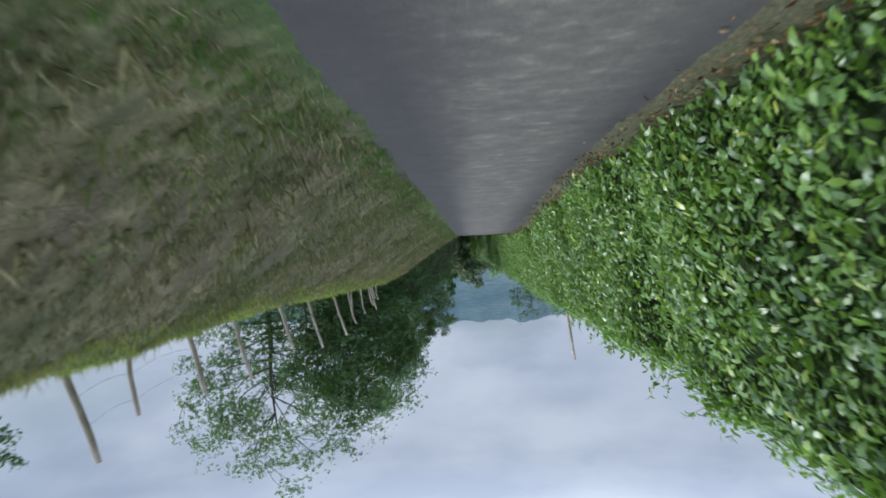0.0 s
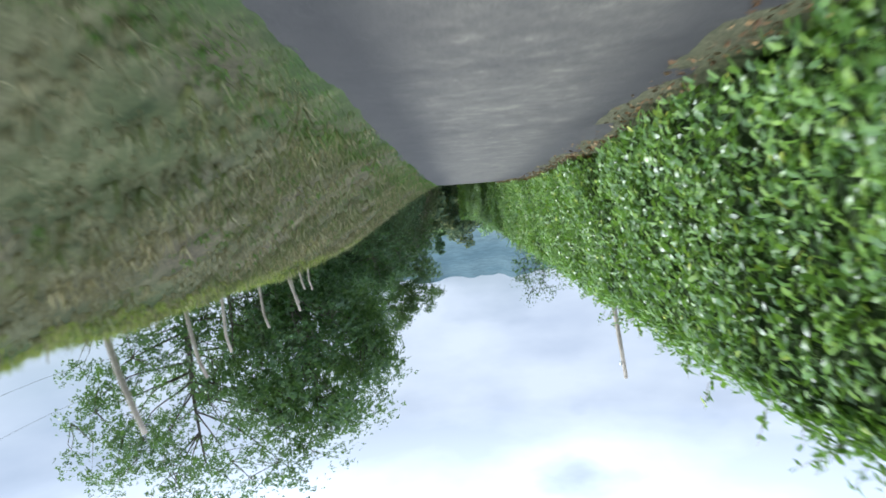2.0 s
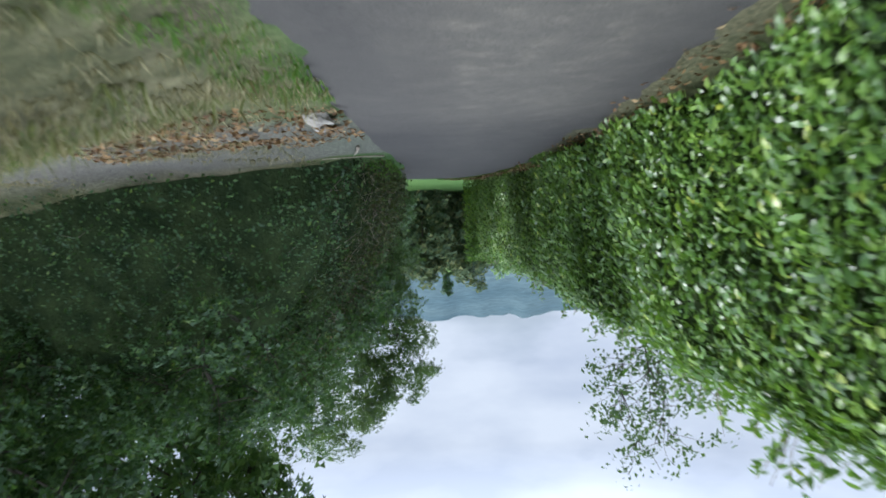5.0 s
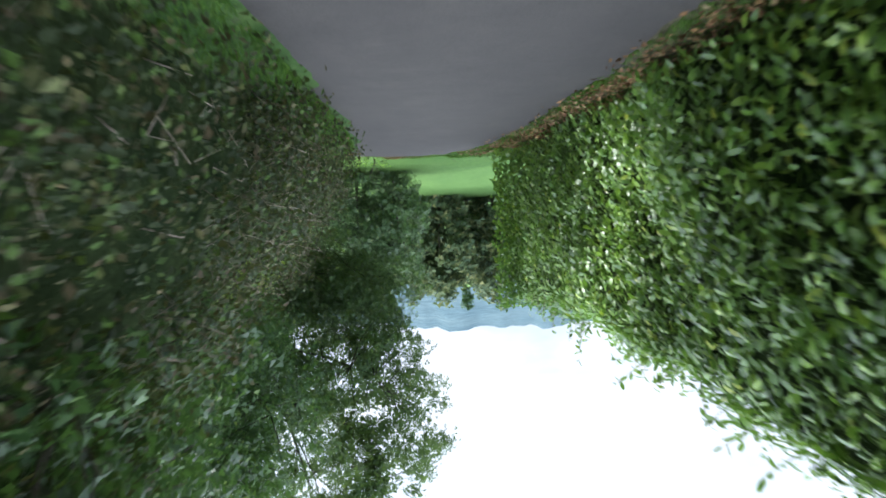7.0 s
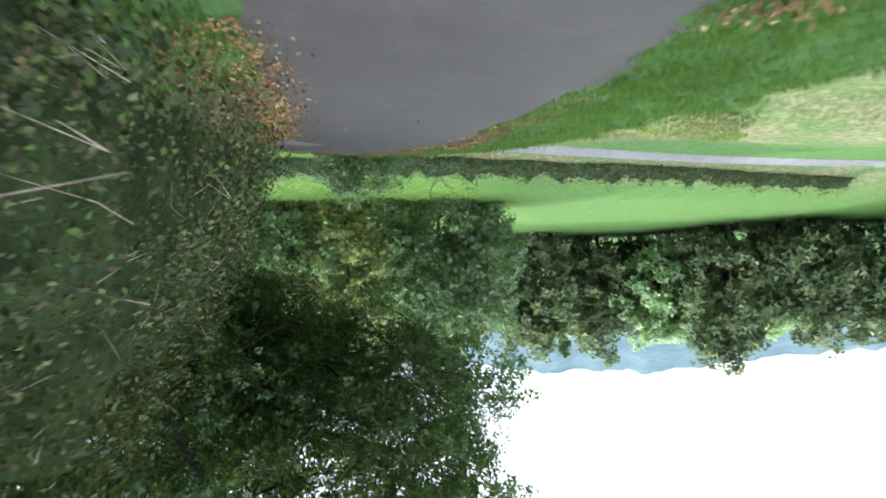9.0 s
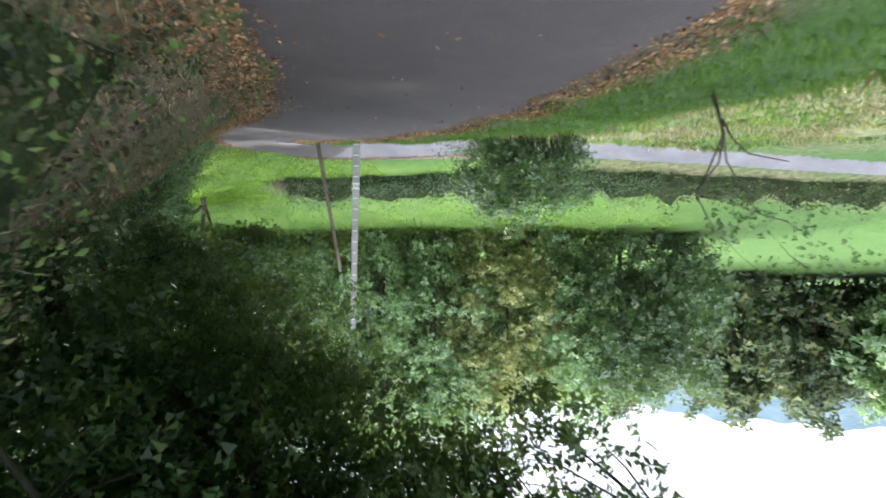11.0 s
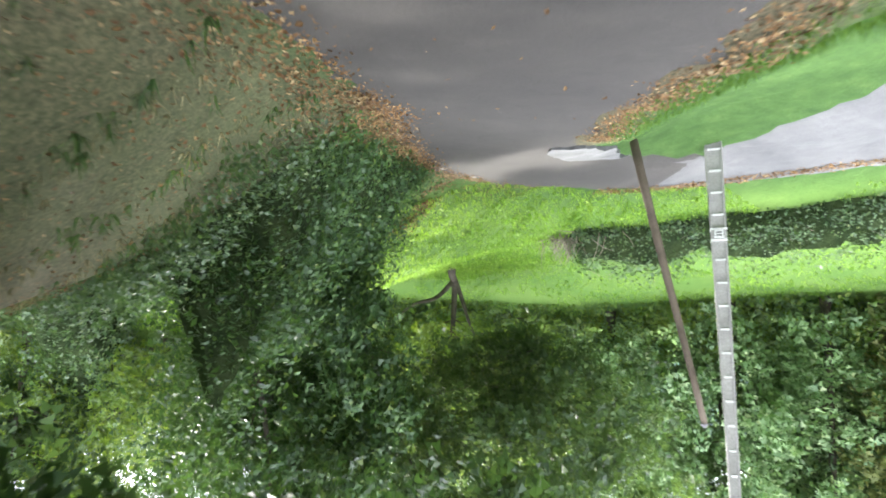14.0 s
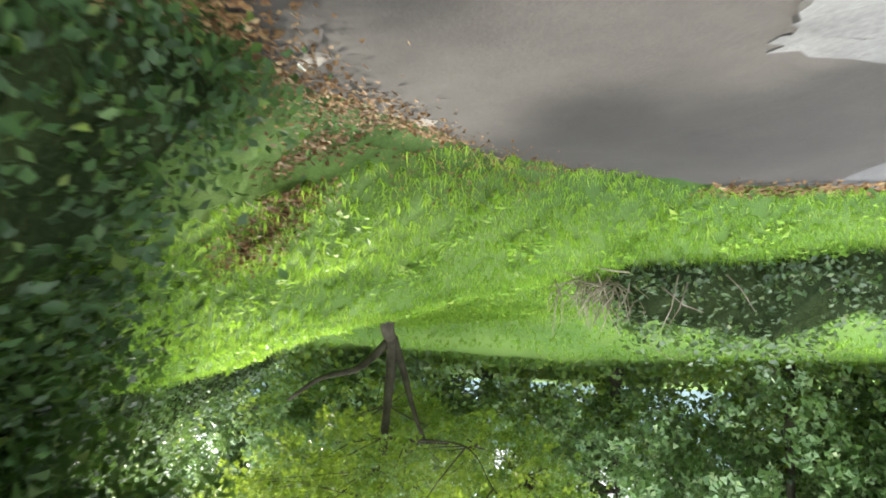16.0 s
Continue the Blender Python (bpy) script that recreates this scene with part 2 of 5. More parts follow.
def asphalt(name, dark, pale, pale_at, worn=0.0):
    """Stained and gritty; worn: how far scuffed wear and painted-in sunlight show along the straight stretch."""
    m, nodes, links, b = node_material(name, 0.85, 0.2)
    v = place_vector(nodes)
    stretch = nodes.new("ShaderNodeMapping")
    stretch.inputs["Scale"].default_value = (1.0, 0.35, 1.0)
    links.new(v, stretch.inputs["Vector"])
    stain = noise_node(nodes, links, 0.55, 5, 0.6, stretch.outputs["Vector"])
    wear = noise_node(nodes, links, 2.3, 6, 0.7, v)
    grit = noise_node(nodes, links, 55.0, 4, 0.8, v)
    col = ramp_node(nodes, links, stain.outputs["Fac"], [(0.30, dark), (pale_at, pale)])
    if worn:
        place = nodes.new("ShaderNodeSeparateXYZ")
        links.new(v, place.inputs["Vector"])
        sun_side = nodes.new("ShaderNodeMapRange")
        sun_side.inputs["From Min"].default_value, sun_side.inputs["From Max"].default_value = -2.2, 1.6
        links.new(place.outputs["X"], sun_side.inputs["Value"])
        # Pale hedge side: sunlight beside the bank's shade, painted in with the scuffs.
        sun_band = ramp_node(nodes, links, sun_side.outputs["Result"], [(0.10, (0, 0, 0)), (0.28, (1, 1, 1)), (0.55, (1, 1, 1)), (0.75, (0.05, 0.05, 0.05))])
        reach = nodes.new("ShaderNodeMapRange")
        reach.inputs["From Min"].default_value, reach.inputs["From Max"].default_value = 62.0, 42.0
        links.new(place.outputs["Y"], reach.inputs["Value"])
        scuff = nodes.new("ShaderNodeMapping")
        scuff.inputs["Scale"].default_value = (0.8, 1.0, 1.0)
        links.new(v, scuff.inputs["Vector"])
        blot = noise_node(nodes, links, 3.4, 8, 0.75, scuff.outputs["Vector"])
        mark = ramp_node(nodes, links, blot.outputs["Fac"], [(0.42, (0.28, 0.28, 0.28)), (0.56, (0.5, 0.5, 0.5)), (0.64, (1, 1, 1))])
        f = mix_node(nodes, links, 1.0, sun_band.outputs["Color"], mark.outputs["Color"], "MULTIPLY")
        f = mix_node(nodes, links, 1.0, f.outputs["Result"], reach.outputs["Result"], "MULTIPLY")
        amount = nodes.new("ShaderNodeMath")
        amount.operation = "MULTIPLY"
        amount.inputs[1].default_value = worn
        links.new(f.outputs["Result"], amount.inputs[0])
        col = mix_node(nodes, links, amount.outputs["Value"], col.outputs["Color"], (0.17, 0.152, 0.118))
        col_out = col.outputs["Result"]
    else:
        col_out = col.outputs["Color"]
    spots = ramp_node(nodes, links, wear.outputs["Fac"], [(0.30, (0.85, 0.85, 0.86)), (0.55, (1.0, 1.0, 1.0)), (0.78, (1.22, 1.21, 1.17))])
    fine = ramp_node(nodes, links, grit.outputs["Fac"], [(0.3, (0.6, 0.6, 0.6)), (0.7, (1.4, 1.4, 1.4))])
    c = mix_node(nodes, links, 1.0, col_out, spots.outputs["Color"], "MULTIPLY")
    c = mix_node(nodes, links, 1.0, c.outputs["Result"], fine.outputs["Color"], "MULTIPLY")
    links.new(c.outputs["Result"], b.inputs["Base Color"])
    bump_to(nodes, links, b, grit.outputs["Fac"], 0.6, 0.008)
    return m


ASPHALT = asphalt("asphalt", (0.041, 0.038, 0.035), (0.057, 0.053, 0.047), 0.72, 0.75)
ASPHALT_PALE = asphalt("worn_pale_asphalt", (0.080, 0.080, 0.079), (0.124, 0.123, 0.120), 0.7)
ASPHALT_PATCH = asphalt("patch_asphalt", (0.078, 0.077, 0.073), (0.108, 0.106, 0.10), 0.7)


def ground_material():
    """Turf, with dry grass, leaf litter, gravel and meadow where the cover layer says so."""
    m, nodes, links, b = node_material("turf", 0.95, 0.1)
    v = place_vector(nodes)
    layer = nodes.new("ShaderNodeVertexColor")
    layer.layer_name = "cover"
    split = nodes.new("ShaderNodeSeparateColor")
    links.new(layer.outputs["Color"], split.inputs["Color"])
    big, mid, fine = noise_node(nodes, links, 0.35, 4, 0.6, v), noise_node(nodes, links, 2.2, 6, 0.65, v), noise_node(nodes, links, 24.0, 5, 0.75, v)
    green = ramp_node(nodes, links, mid.outputs["Fac"], [(0.25, (0.028, 0.062, 0.018)), (0.55, (0.050, 0.100, 0.027)), (0.8, (0.085, 0.135, 0.040))])
    dry = ramp_node(nodes, links, mid.outputs["Fac"], [(0.3, (0.058, 0.052, 0.030)), (0.5, (0.13, 0.110, 0.064)), (0.72, (0.25, 0.205, 0.13))])
    litter = ramp_node(nodes, links, fine.outputs["Fac"], [(0.3, (0.045, 0.042, 0.026)), (0.5, (0.095, 0.080, 0.052)), (0.72, (0.18, 0.145, 0.095))])
    gravel = ramp_node(nodes, links, fine.outputs["Fac"], [(0.3, (0.065, 0.062, 0.055)), (0.55, (0.13, 0.122, 0.108)), (0.75, (0.23, 0.215, 0.19))])
    # Meadow turf: brighter than the green, sunlight painted into it.
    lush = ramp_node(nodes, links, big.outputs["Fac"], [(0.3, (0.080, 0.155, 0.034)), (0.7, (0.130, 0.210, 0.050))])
    c = mix_node(nodes, links, split.outputs["Red"], green.outputs["Color"], dry.outputs["Color"])
    c = mix_node(nodes, links, split.outputs["Green"], c.outputs["Result"], litter.outputs["Color"])
    c = mix_node(nodes, links, split.outputs["Blue"], c.outputs["Result"], gravel.outputs["Color"])
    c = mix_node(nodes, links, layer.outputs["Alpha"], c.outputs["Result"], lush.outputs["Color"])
    grain = ramp_node(nodes, links, fine.outputs["Fac"], [(0.25, (0.55, 0.55, 0.55)), (0.75, (1.35, 1.35, 1.35))])
    c = mix_node(nodes, links, 1.0, c.outputs["Result"], grain.outputs["Color"], "MULTIPLY")
    links.new(c.outputs["Result"], b.inputs["Base Color"])
    bump_to(nodes, links, b, fine.outputs["Fac"], 0.8, 0.04)
    return m


TURF = ground_material()
# Haze over the far hills is painted into these blue-grey colours.
HILL = rough_material("haze_tinted_hill", [(0.35, (0.066, 0.100, 0.112)), (0.6, (0.090, 0.126, 0.134)), (0.75, (0.125, 0.155, 0.150))], 0.006, 0.05, 1.0, 0.0, 0.1, 0.0)


# ------------------------------------------------------------------ mesh helpers
def quick_mesh(name, verts, tris, material, smooth=False):
    verts, tris = np.ascontiguousarray(verts, np.float32), np.ascontiguousarray(tris, np.int32)
    me = bpy.data.meshes.new(name)
    me.vertices.add(len(verts))
    me.vertices.foreach_set("co", verts.ravel())
    me.loops.add(tris.size)
    me.loops.foreach_set("vertex_index", tris.ravel())
    me.polygons.add(len(tris))
    me.polygons.foreach_set("loop_start", np.arange(0, tris.size, 3, dtype=np.int32))
    me.polygons.foreach_set("use_smooth", np.full(len(tris), smooth))
    me.materials.append(material)
    me.update(calc_edges=True)
    return me


def under(ob, parent):
    ob.parent = parent
    return ob


def thing(name, x, y, z, label, category, group="", kind=""):
    ob = new(name)
    ob.location = (x, y, z)
    ob.empty_display_size = 0.2
    return tagged(ob, label, category, group, kind)


def part(name, bm, material, parent, label=""):
    me = bpy.data.meshes.new(name)
    bm.to_mesh(me)
    bm.free()
    me.materials.append(material)
    ob = under(new(name, me), parent)
    return tagged(ob, label) if label else ob


def mesh_part(name, me, parent, label="", kind=""):
    return tagged(under(new(name, me), parent), label, kind=kind)


def turns(yaw, tilt, spin):
    """Turn matrices Rz(yaw) Rx(tilt) Rz(spin) for arrays of radians."""
    def rot(a, axis):
        c, s, o, n = np.cos(a), np.sin(a), np.ones_like(a), np.zeros_like(a)
        rows = [[c, -s, n], [s, c, n], [n, n, o]] if axis == "z" else [[o, n, n], [n, c, -s], [n, s, c]]
        return np.stack([np.stack(r, -1) for r in rows], -2)
    return rot(yaw, "z") @ rot(tilt, "x") @ rot(spin, "z")


def facing(normal, spin):
    """Turns that take z to the given normals, with a spin about them."""
    n = normal / np.linalg.norm(normal, axis=1, keepdims=True)
    ref = np.where(np.abs(n[:, 2:3]) > 0.95, np.array([[1.0, 0, 0]]), np.array([[0, 0, 1.0]]))
    x = np.cross(ref, n)
    x /= np.linalg.norm(x, axis=1, keepdims=True)
    y = np.cross(n, x)
    c, s = np.cos(spin)[:, None], np.sin(spin)[:, None]
    return np.stack([c * x + s * y, c * y - s * x, n], -1)


def strew(template, places, rots, sizes):
    """Many copies of a small template joined: vertices and triangles."""
    tv, tf = template
    v = np.einsum("nij,kj->nki", rots, tv) * np.asarray(sizes).reshape(len(places), 1, -1) + places[:, None, :]
    f = tf[None] + (np.arange(len(places)) * len(tv))[:, None, None]
    return v.reshape(-1, 3), f.reshape(-1, 3)


# a broad leaf, folded on its midrib, along +y; length 1
BROAD = (np.array([[0, 0, 0], [-.18, .28, .05], [.18, .28, .05], [-.20, .62, .03], [.20, .62, .03], [0, 1, -.09], [0, .5, -.02]]),
         np.array([[0, 6, 1], [0, 2, 6], [1, 6, 3], [2, 4, 6], [3, 6, 5], [6, 4, 5]]))
LAUREL_LEAF = (np.array([[0, 0, 0], [-.19, .30, .05], [-.17, .68, .03], [0, 1, -.08], [.17, .68, .04], [.19, .30, .05]]),
               np.array([[0, 5, 1], [1, 5, 2], [2, 5, 4], [2, 4, 3]]))
# a plain leaf, folded on its midrib
PLAIN = (np.array([[0, 0, 0], [-.30, .52, .08], [.30, .46, .08], [0, 1, -.06]]), np.array([[0, 3, 1], [0, 2, 3]]))
# a small spray: three leaves on one stalk, for crowns
SPRAY = (np.array([[0, 0, 0], [-.46, .42, .12], [-.10, .62, .0], [.10, .18, .03], [.50, .46, .10], [.16, .66, .02], [-.17, .62, .04], [.04, 1.0, -.08], [.20, .60, .06]]),
         np.array([[0, 2, 1], [3, 4, 5], [6, 8, 7]]))
# the same with full leaves, for boughs close to the lane
SPRIG = (np.array([[0, 0, 0], [-.30, .22, .08], [-.46, .52, .10], [-.10, .42, .0], [.08, .15, .03], [.40, .20, .10], [.52, .55, .08], [.18, .48, .02], [-.02, .45, .02], [-.17, .72, .05], [.03, 1.05, -.08], [.20, .72, .05]]),
         np.array([[0, 3, 1], [1, 3, 2], [4, 5, 7], [5, 6, 7], [8, 10, 9], [8, 11, 10]]))
# a tuft of five blades, up +z; height 1
_b = []
for _k, (_a, _l, _h) in enumerate(((0.2, .34, 1.0), (1.5, .60, .8), (2.9, .42, .9), (4.1, .70, .66), (5.3, .3, .62))):
    _c, _s = math.cos(_a), math.sin(_a)
    _b += [(-.05 * _s, .05 * _c, 0), (.05 * _s, -.05 * _c, 0), (_l * _c, _l * _s, _h)]
TUFT = (np.array(_b), np.arange(15).reshape(5, 3))


def tube(points, radii, sides=6):
    """Vertices and triangles of a tapered tube along points, closed at the ends."""
    p = np.asarray(points, float)
    r = np.asarray(radii, float)
    t = np.gradient(p, axis=0)
    t /= np.linalg.norm(t, axis=1, keepdims=True) + 1e-9
    ref = np.array([1.0, 0.2, 0.1]) if abs(t[0, 2]) > 0.7 else np.array([0.1, 0.2, 1.0])
    a = np.cross(t, ref)
    a /= np.linalg.norm(a, axis=1, keepdims=True)
    b = np.cross(t, a)
    ang = np.arange(sides) * 2 * math.pi / sides
    v = (p[:, None] + r[:, None, None] * (np.cos(ang)[None, :, None] * a[:, None] + np.sin(ang)[None, :, None] * b[:, None])).reshape(-1, 3)
    f = []
    for i in range(len(p) - 1):
        for k in range(sides):
            q, w = i * sides + k, i * sides + (k + 1) % sides
            f += [(q, w, w + sides), (q, w + sides, q + sides)]
    last = (len(p) - 1) * sides
    for k in range(1, sides - 1):
        f += [(0, k + 1, k), (last, last + k, last + k + 1)]
    return v, np.array(f)


def joined(pieces):
    v, f, n = [], [], 0
    for a, b in pieces:
        v.append(a)
        f.append(b + n)
        n += len(a)
    return np.concatenate(v), np.concatenate(f)


def lumps(p, scale, seed=0.0):
    """Smooth pseudo-noise of places, about -1 to 1."""
    x, y, z = p[:, 0] * scale + seed, p[:, 1] * scale - seed * 1.7, p[:, 2] * scale + seed * 0.6
    return (np.sin(x * 1.9 + 1.3 * np.sin(y * 1.1 + z)) + np.sin(y * 2.3 + 1.7 * np.sin(z * 1.4 + x * .7)) + np.sin(z * 2.1 + 1.5 * np.sin(x * 1.2 + y * .6))) / 3


# ------------------------------------------------------------------ the lie of the land
def smooth_line(points, sub=12, axes=2):
    """Catmull-Rom through points, resampled about every 0.25 m."""
    p = np.array(points, float)
    p = np.concatenate([[2 * p[0] - p[1]], p, [2 * p[-1] - p[-2]]])
    res = []
    for i in range(1, len(p) - 2):
        for u in np.arange(sub) / sub:
            res.append(0.5 * (2 * p[i] + (p[i + 1] - p[i - 1]) * u + (2 * p[i - 1] - 5 * p[i] + 4 * p[i + 1] - p[i + 2]) * u * u
                              + (3 * p[i] - p[i - 1] - 3 * p[i + 1] + p[i + 2]) * u ** 3))
    res.append(p[-2])
    res = np.array(res)
    s = np.concatenate([[0], np.cumsum(np.linalg.norm(np.diff(res[:, :axes], axis=0), axis=1))])
    g = np.arange(0, s[-1], 0.25)
    return np.stack([np.interp(g, s, res[:, k]) for k in range(3)], 1)


LANE = smooth_line([(0.3, -40, 0.4), (0.1, -15, 0.1), (0, 0, 0), (0, 8.5, -.04), (0, 18, .24), (-.15, 28, .74), (-.2, 38, 1.09), (-.03, 49.9, 1.13),
                    (.19, 57.5, 1.02), (.62, 65.1, .77), (1.82, 74.7, .2), (3.03, 79.84, -.24), (4.62, 84.25, -.75), (6.9, 88.9, -1.45),
                    (10.04, 93.57, -2.37), (14.06, 97.96, -3.57), (18.7, 102, -4.85), (22.9, 105.85, -6.14), (25.4, 108.2, -6.85), (27.2, 110.6, -7.35), (27.9, 113.4, -7.8), (27.0, 116.6, -8.15)])
ROAD2 = smooth_line([(27.5, 115.6, -8.05), (25.9, 117.8, -8.3), (22.5, 119.6, -8.5), (17.5, 121.6, -8.65), (13, 124.6, -8.8),
                     (7, 129.6, -9.0), (-3, 138, -9.3), (-16, 147, -9.6), (-45, 163, -10)])
SPUR = smooth_line([(24.5, 117.6, -8.35), (21.5, 116.6, -8.3), (18.5, 115.2, -8.2), (15.5, 114.2, -8.1)])
RIGHT_EDGE, LEFT_EDGE = 1.28, -1.95


def near_line(line, x, y):
    """For places: the index on the line, the distance to its right (negative: left), the plain distance, and its height there."""
    t = np.gradient(line, axis=0)
    t /= np.linalg.norm(t[:, :2], axis=1, keepdims=True)
    idx = np.empty(len(x), int)
    for a in range(0, len(x), 20000):
        d2 = (x[a:a + 20000, None] - line[None, :, 0]) ** 2 + (y[a:a + 20000, None] - line[None, :, 1]) ** 2
        idx[a:a + 20000] = d2.argmin(1)
    dx, dy = x - line[idx, 0], y - line[idx, 1]
    side = dx * t[idx, 1] - dy * t[idx, 0]
    along = np.clip(dx * t[idx, 0] + dy * t[idx, 1], -0.3, 0.3)
    return idx, side, np.hypot(dx, dy), line[idx, 2] + along * t[idx, 2]


def step(a, b, v):
    u = np.clip((v - a) / (b - a), 0, 1)
    return u * u * (3 - 2 * u)


def widening(ys):
    """How much further the asphalt reaches to the right where the lane meets the lower one."""
    return np.interp(ys, [105.5, 108.5, 110.5, 113.0], [0, 0.14, 0.34, 0.6])


def ground(x, y):
    """Height of the ground at places."""
    x, y = np.atleast_1d(np.asarray(x, float)), np.atleast_1d(np.asarray(y, float))
    i, d, dist, zr = near_line(LANE, x, y)
    ys = LANE[i, 1]
    p = np.stack([x, y, 0 * x], 1)
    rough = 0.10 * lumps(p, 0.9) + 0.05 * lumps(p, 2.4, 3.0)
    # right: a grass bank, a gateway, a bushy bank, a leafy bank under trees
    u_ = np.clip((d - 1.25) / 4.2, 0, 1)
    bank = np.interp(ys, [-20, 10, 17, 30, 60], [3.0, 2.85, 2.6, 2.4, 2.4]) * (0.55 * u_ + 0.45 * u_ * u_ * (3 - 2 * u_)) + 0.25 * step(4.8, 7, d) + 0.015 * np.clip(d - 7, 0, 60)
    gate = 0.10 * np.clip(d - 1.5, 0, 8) * 0.6 + 0.02 * np.clip(d - 9, 0, 50)
    bushy = 1.5 * step(1.4, 4.5, d) + 0.7 * step(4, 9, d) + 0.01 * np.clip(d - 9, 0, 50)
    leafy = 2.7 * (0.6 * np.clip((d - 1.35) / 3.3, 0, 1) + 0.4 * step(1.35, 4.65, d)) + 1.1 * step(4.6, 8.5, d)
    corner = np.interp(ys, [106, 110.5, 114, 116], [0.42, 0.46, 0.50, 0.52]) * np.clip(d - 1.4 - widening(ys), 0, 4.2)
    k1, k2, k3, k4 = step(49.5 - 0.25 * np.clip(d, 0, 12), 53.5, ys), step(58.4, 61.5, ys), step(77, 82, ys), step(104.2, 108.8, ys)
    right = bank * (1 - k1) + gate * k1 * (1 - k2) + bushy * k2 * (1 - k3) + leafy * k3 * (1 - k4) + corner * k4
    # left: a flat verge under the hedge, later a slope that falls away
    e = np.clip(-d - 2.0, 0, None)
    brow = 2.3 * (1 - step(99, 104, ys))
    slope = 0.09 * np.clip(e - 0.3, 0, brow) + 0.42 * np.clip(e - 0.5 - brow, 0, 14 - brow)
    left = -0.06 * np.clip(e - 3, 0, 40) * (1 - step(76, 82, ys)) - step(76, 84, ys) * slope
    off = np.where(d > 0, d > 1.25, d < -1.95)
    zl = zr + np.where(d > 0, right, left) + np.where(off, rough * np.clip(np.abs(d) - 1.2, 0, 1), 0)
    e1 = np.clip(np.where(d > 0, dist - 1.3, dist - 2.0), 0, None)
    _, d2, dist2, z2 = near_line(ROAD2, x, y)
    e2 = np.clip(dist2 - 1.75, 0, None)
    z2 = z2 + np.where(d2 > 0, 0.29 * np.clip(e2 - 0.2, 0, 8) + 0.01 * np.clip(e2 - 9, 0, 40), 0) + rough * np.clip(e2, 0, 1)
    _, _, dist3, z3 = near_line(SPUR, x, y)
    e3 = np.clip(dist3 - 1.6, 0, None)
    w1, w2, w3 = 1 / (e1 + 0.12) ** 2.6, 1 / (e2 + 0.12) ** 2.6, 1 / (e3 + 0.12) ** 2.6
    wb = 1e-6 + (1 / 14.0 ** 2.6) * np.maximum(step(116, 122, y), step(30, 36, x) * step(104, 110, y))
    far = -5.7 - 0.25 * lumps(p, 0.02)
    hillside = 0.26 * np.clip(x - 33, 0, 24) * (1 - step(111.5, 120, y)) * step(100, 107, y)
    # behind the crest of the grassy corner the meadow lies in a hollow, then rises to the trees
    s_ = (x - 30.5) * 0.535 + (y - 117.0) * 0.845
    hollow = -0.55 * step(0.2, 3.2, s_) * (1 - step(9, 15, s_)) * step(30.0, 33.0, x) + 0.9 * step(35, 46, x) * step(124, 138, y)
    return (w1 * zl + w2 * z2 + w3 * z3 + wb * far) / (w1 + w2 + w3 + wb) + hillside + hollow


def ground_at(x, y):
    return float(ground([x], [y])[0])


def lane_place(ys, d):
    """Places d metres to the right of the lane's line, at the stretch named by ys."""
    ys, d = np.atleast_1d(np.asarray(ys, float)), np.atleast_1d(np.asarray(d, float))
    t = np.gradient(LANE, axis=0)
    x, tx, ty = np.interp(ys, LANE[:, 1], LANE[:, 0]), np.interp(ys, LANE[:, 1], t[:, 0]), np.interp(ys, LANE[:, 1], t[:, 1])
    n = np.hypot(tx, ty)
    return x + d * ty / n, ys - d * tx / n


def spread(lo, hi, fine, reach, grow=1.35):
    """Coordinates that are fine between lo and hi and grow outward."""
    a = list(np.arange(lo, hi + fine / 2, fine))
    s, v = fine, a[-1]
    while v < reach:
        s *= grow
        v += s
        a.append(v)
    s, v = fine, a[0]
    while v > -reach:
        s *= grow
        v -= s
        a.insert(0, v)
    return np.array(a)


gx, gy = spread(-9, 46, 0.5, 3600), spread(-14, 150, 0.56, 3600)
GX, GY = np.meshgrid(gx, gy, indexing="ij")
px_, py_ = GX.ravel(), GY.ravel()
gz = ground(px_, py_)
_, ld, ldist, _ = near_line(LANE, px_, py_)
lys = LANE[near_line(LANE, px_, py_)[0], 1]
r2 = near_line(ROAD2, px_, py_)
_, _, sdist, _ = near_line(SPUR, px_, py_)
under_road = ((ld < 1.0 + widening(lys)) & (ld > -1.65) & (ldist < 2.4)) | (r2[2] < 1.4) | (sdist < 1.3)
gz = gz - 0.12 * under_road
ni, nj = len(gx), len(gy)
q = (np.arange(ni - 1)[:, None] * nj + np.arange(nj - 1)[None, :]).ravel()
tris = np.concatenate([np.stack([q, q + nj, q + nj + 1], 1), np.stack([q, q + nj + 1, q + 1], 1)])
ground_mesh = quick_mesh("ground", np.stack([px_, py_, gz], 1), tris, TURF, True)
near_p = np.stack([px_, py_, gz], 1)
blotch = 0.5 + 0.5 * lumps(near_p, 0.5, 2.0)
c_dry = np.where(ld > 0, step(0.9, 1.3, ld) * (1 - step(4.3, 5.2, ld)) * (1 - step(52, 55, lys)), 0) * (0.50 + 0.45 * blotch)
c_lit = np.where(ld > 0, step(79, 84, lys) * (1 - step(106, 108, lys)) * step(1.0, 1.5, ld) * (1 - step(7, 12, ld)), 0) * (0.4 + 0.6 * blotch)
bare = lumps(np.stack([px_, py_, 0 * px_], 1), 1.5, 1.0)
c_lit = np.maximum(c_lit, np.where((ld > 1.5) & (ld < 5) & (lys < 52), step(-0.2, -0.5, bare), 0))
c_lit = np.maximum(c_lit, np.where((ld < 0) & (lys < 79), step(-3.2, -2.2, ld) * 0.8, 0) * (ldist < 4))
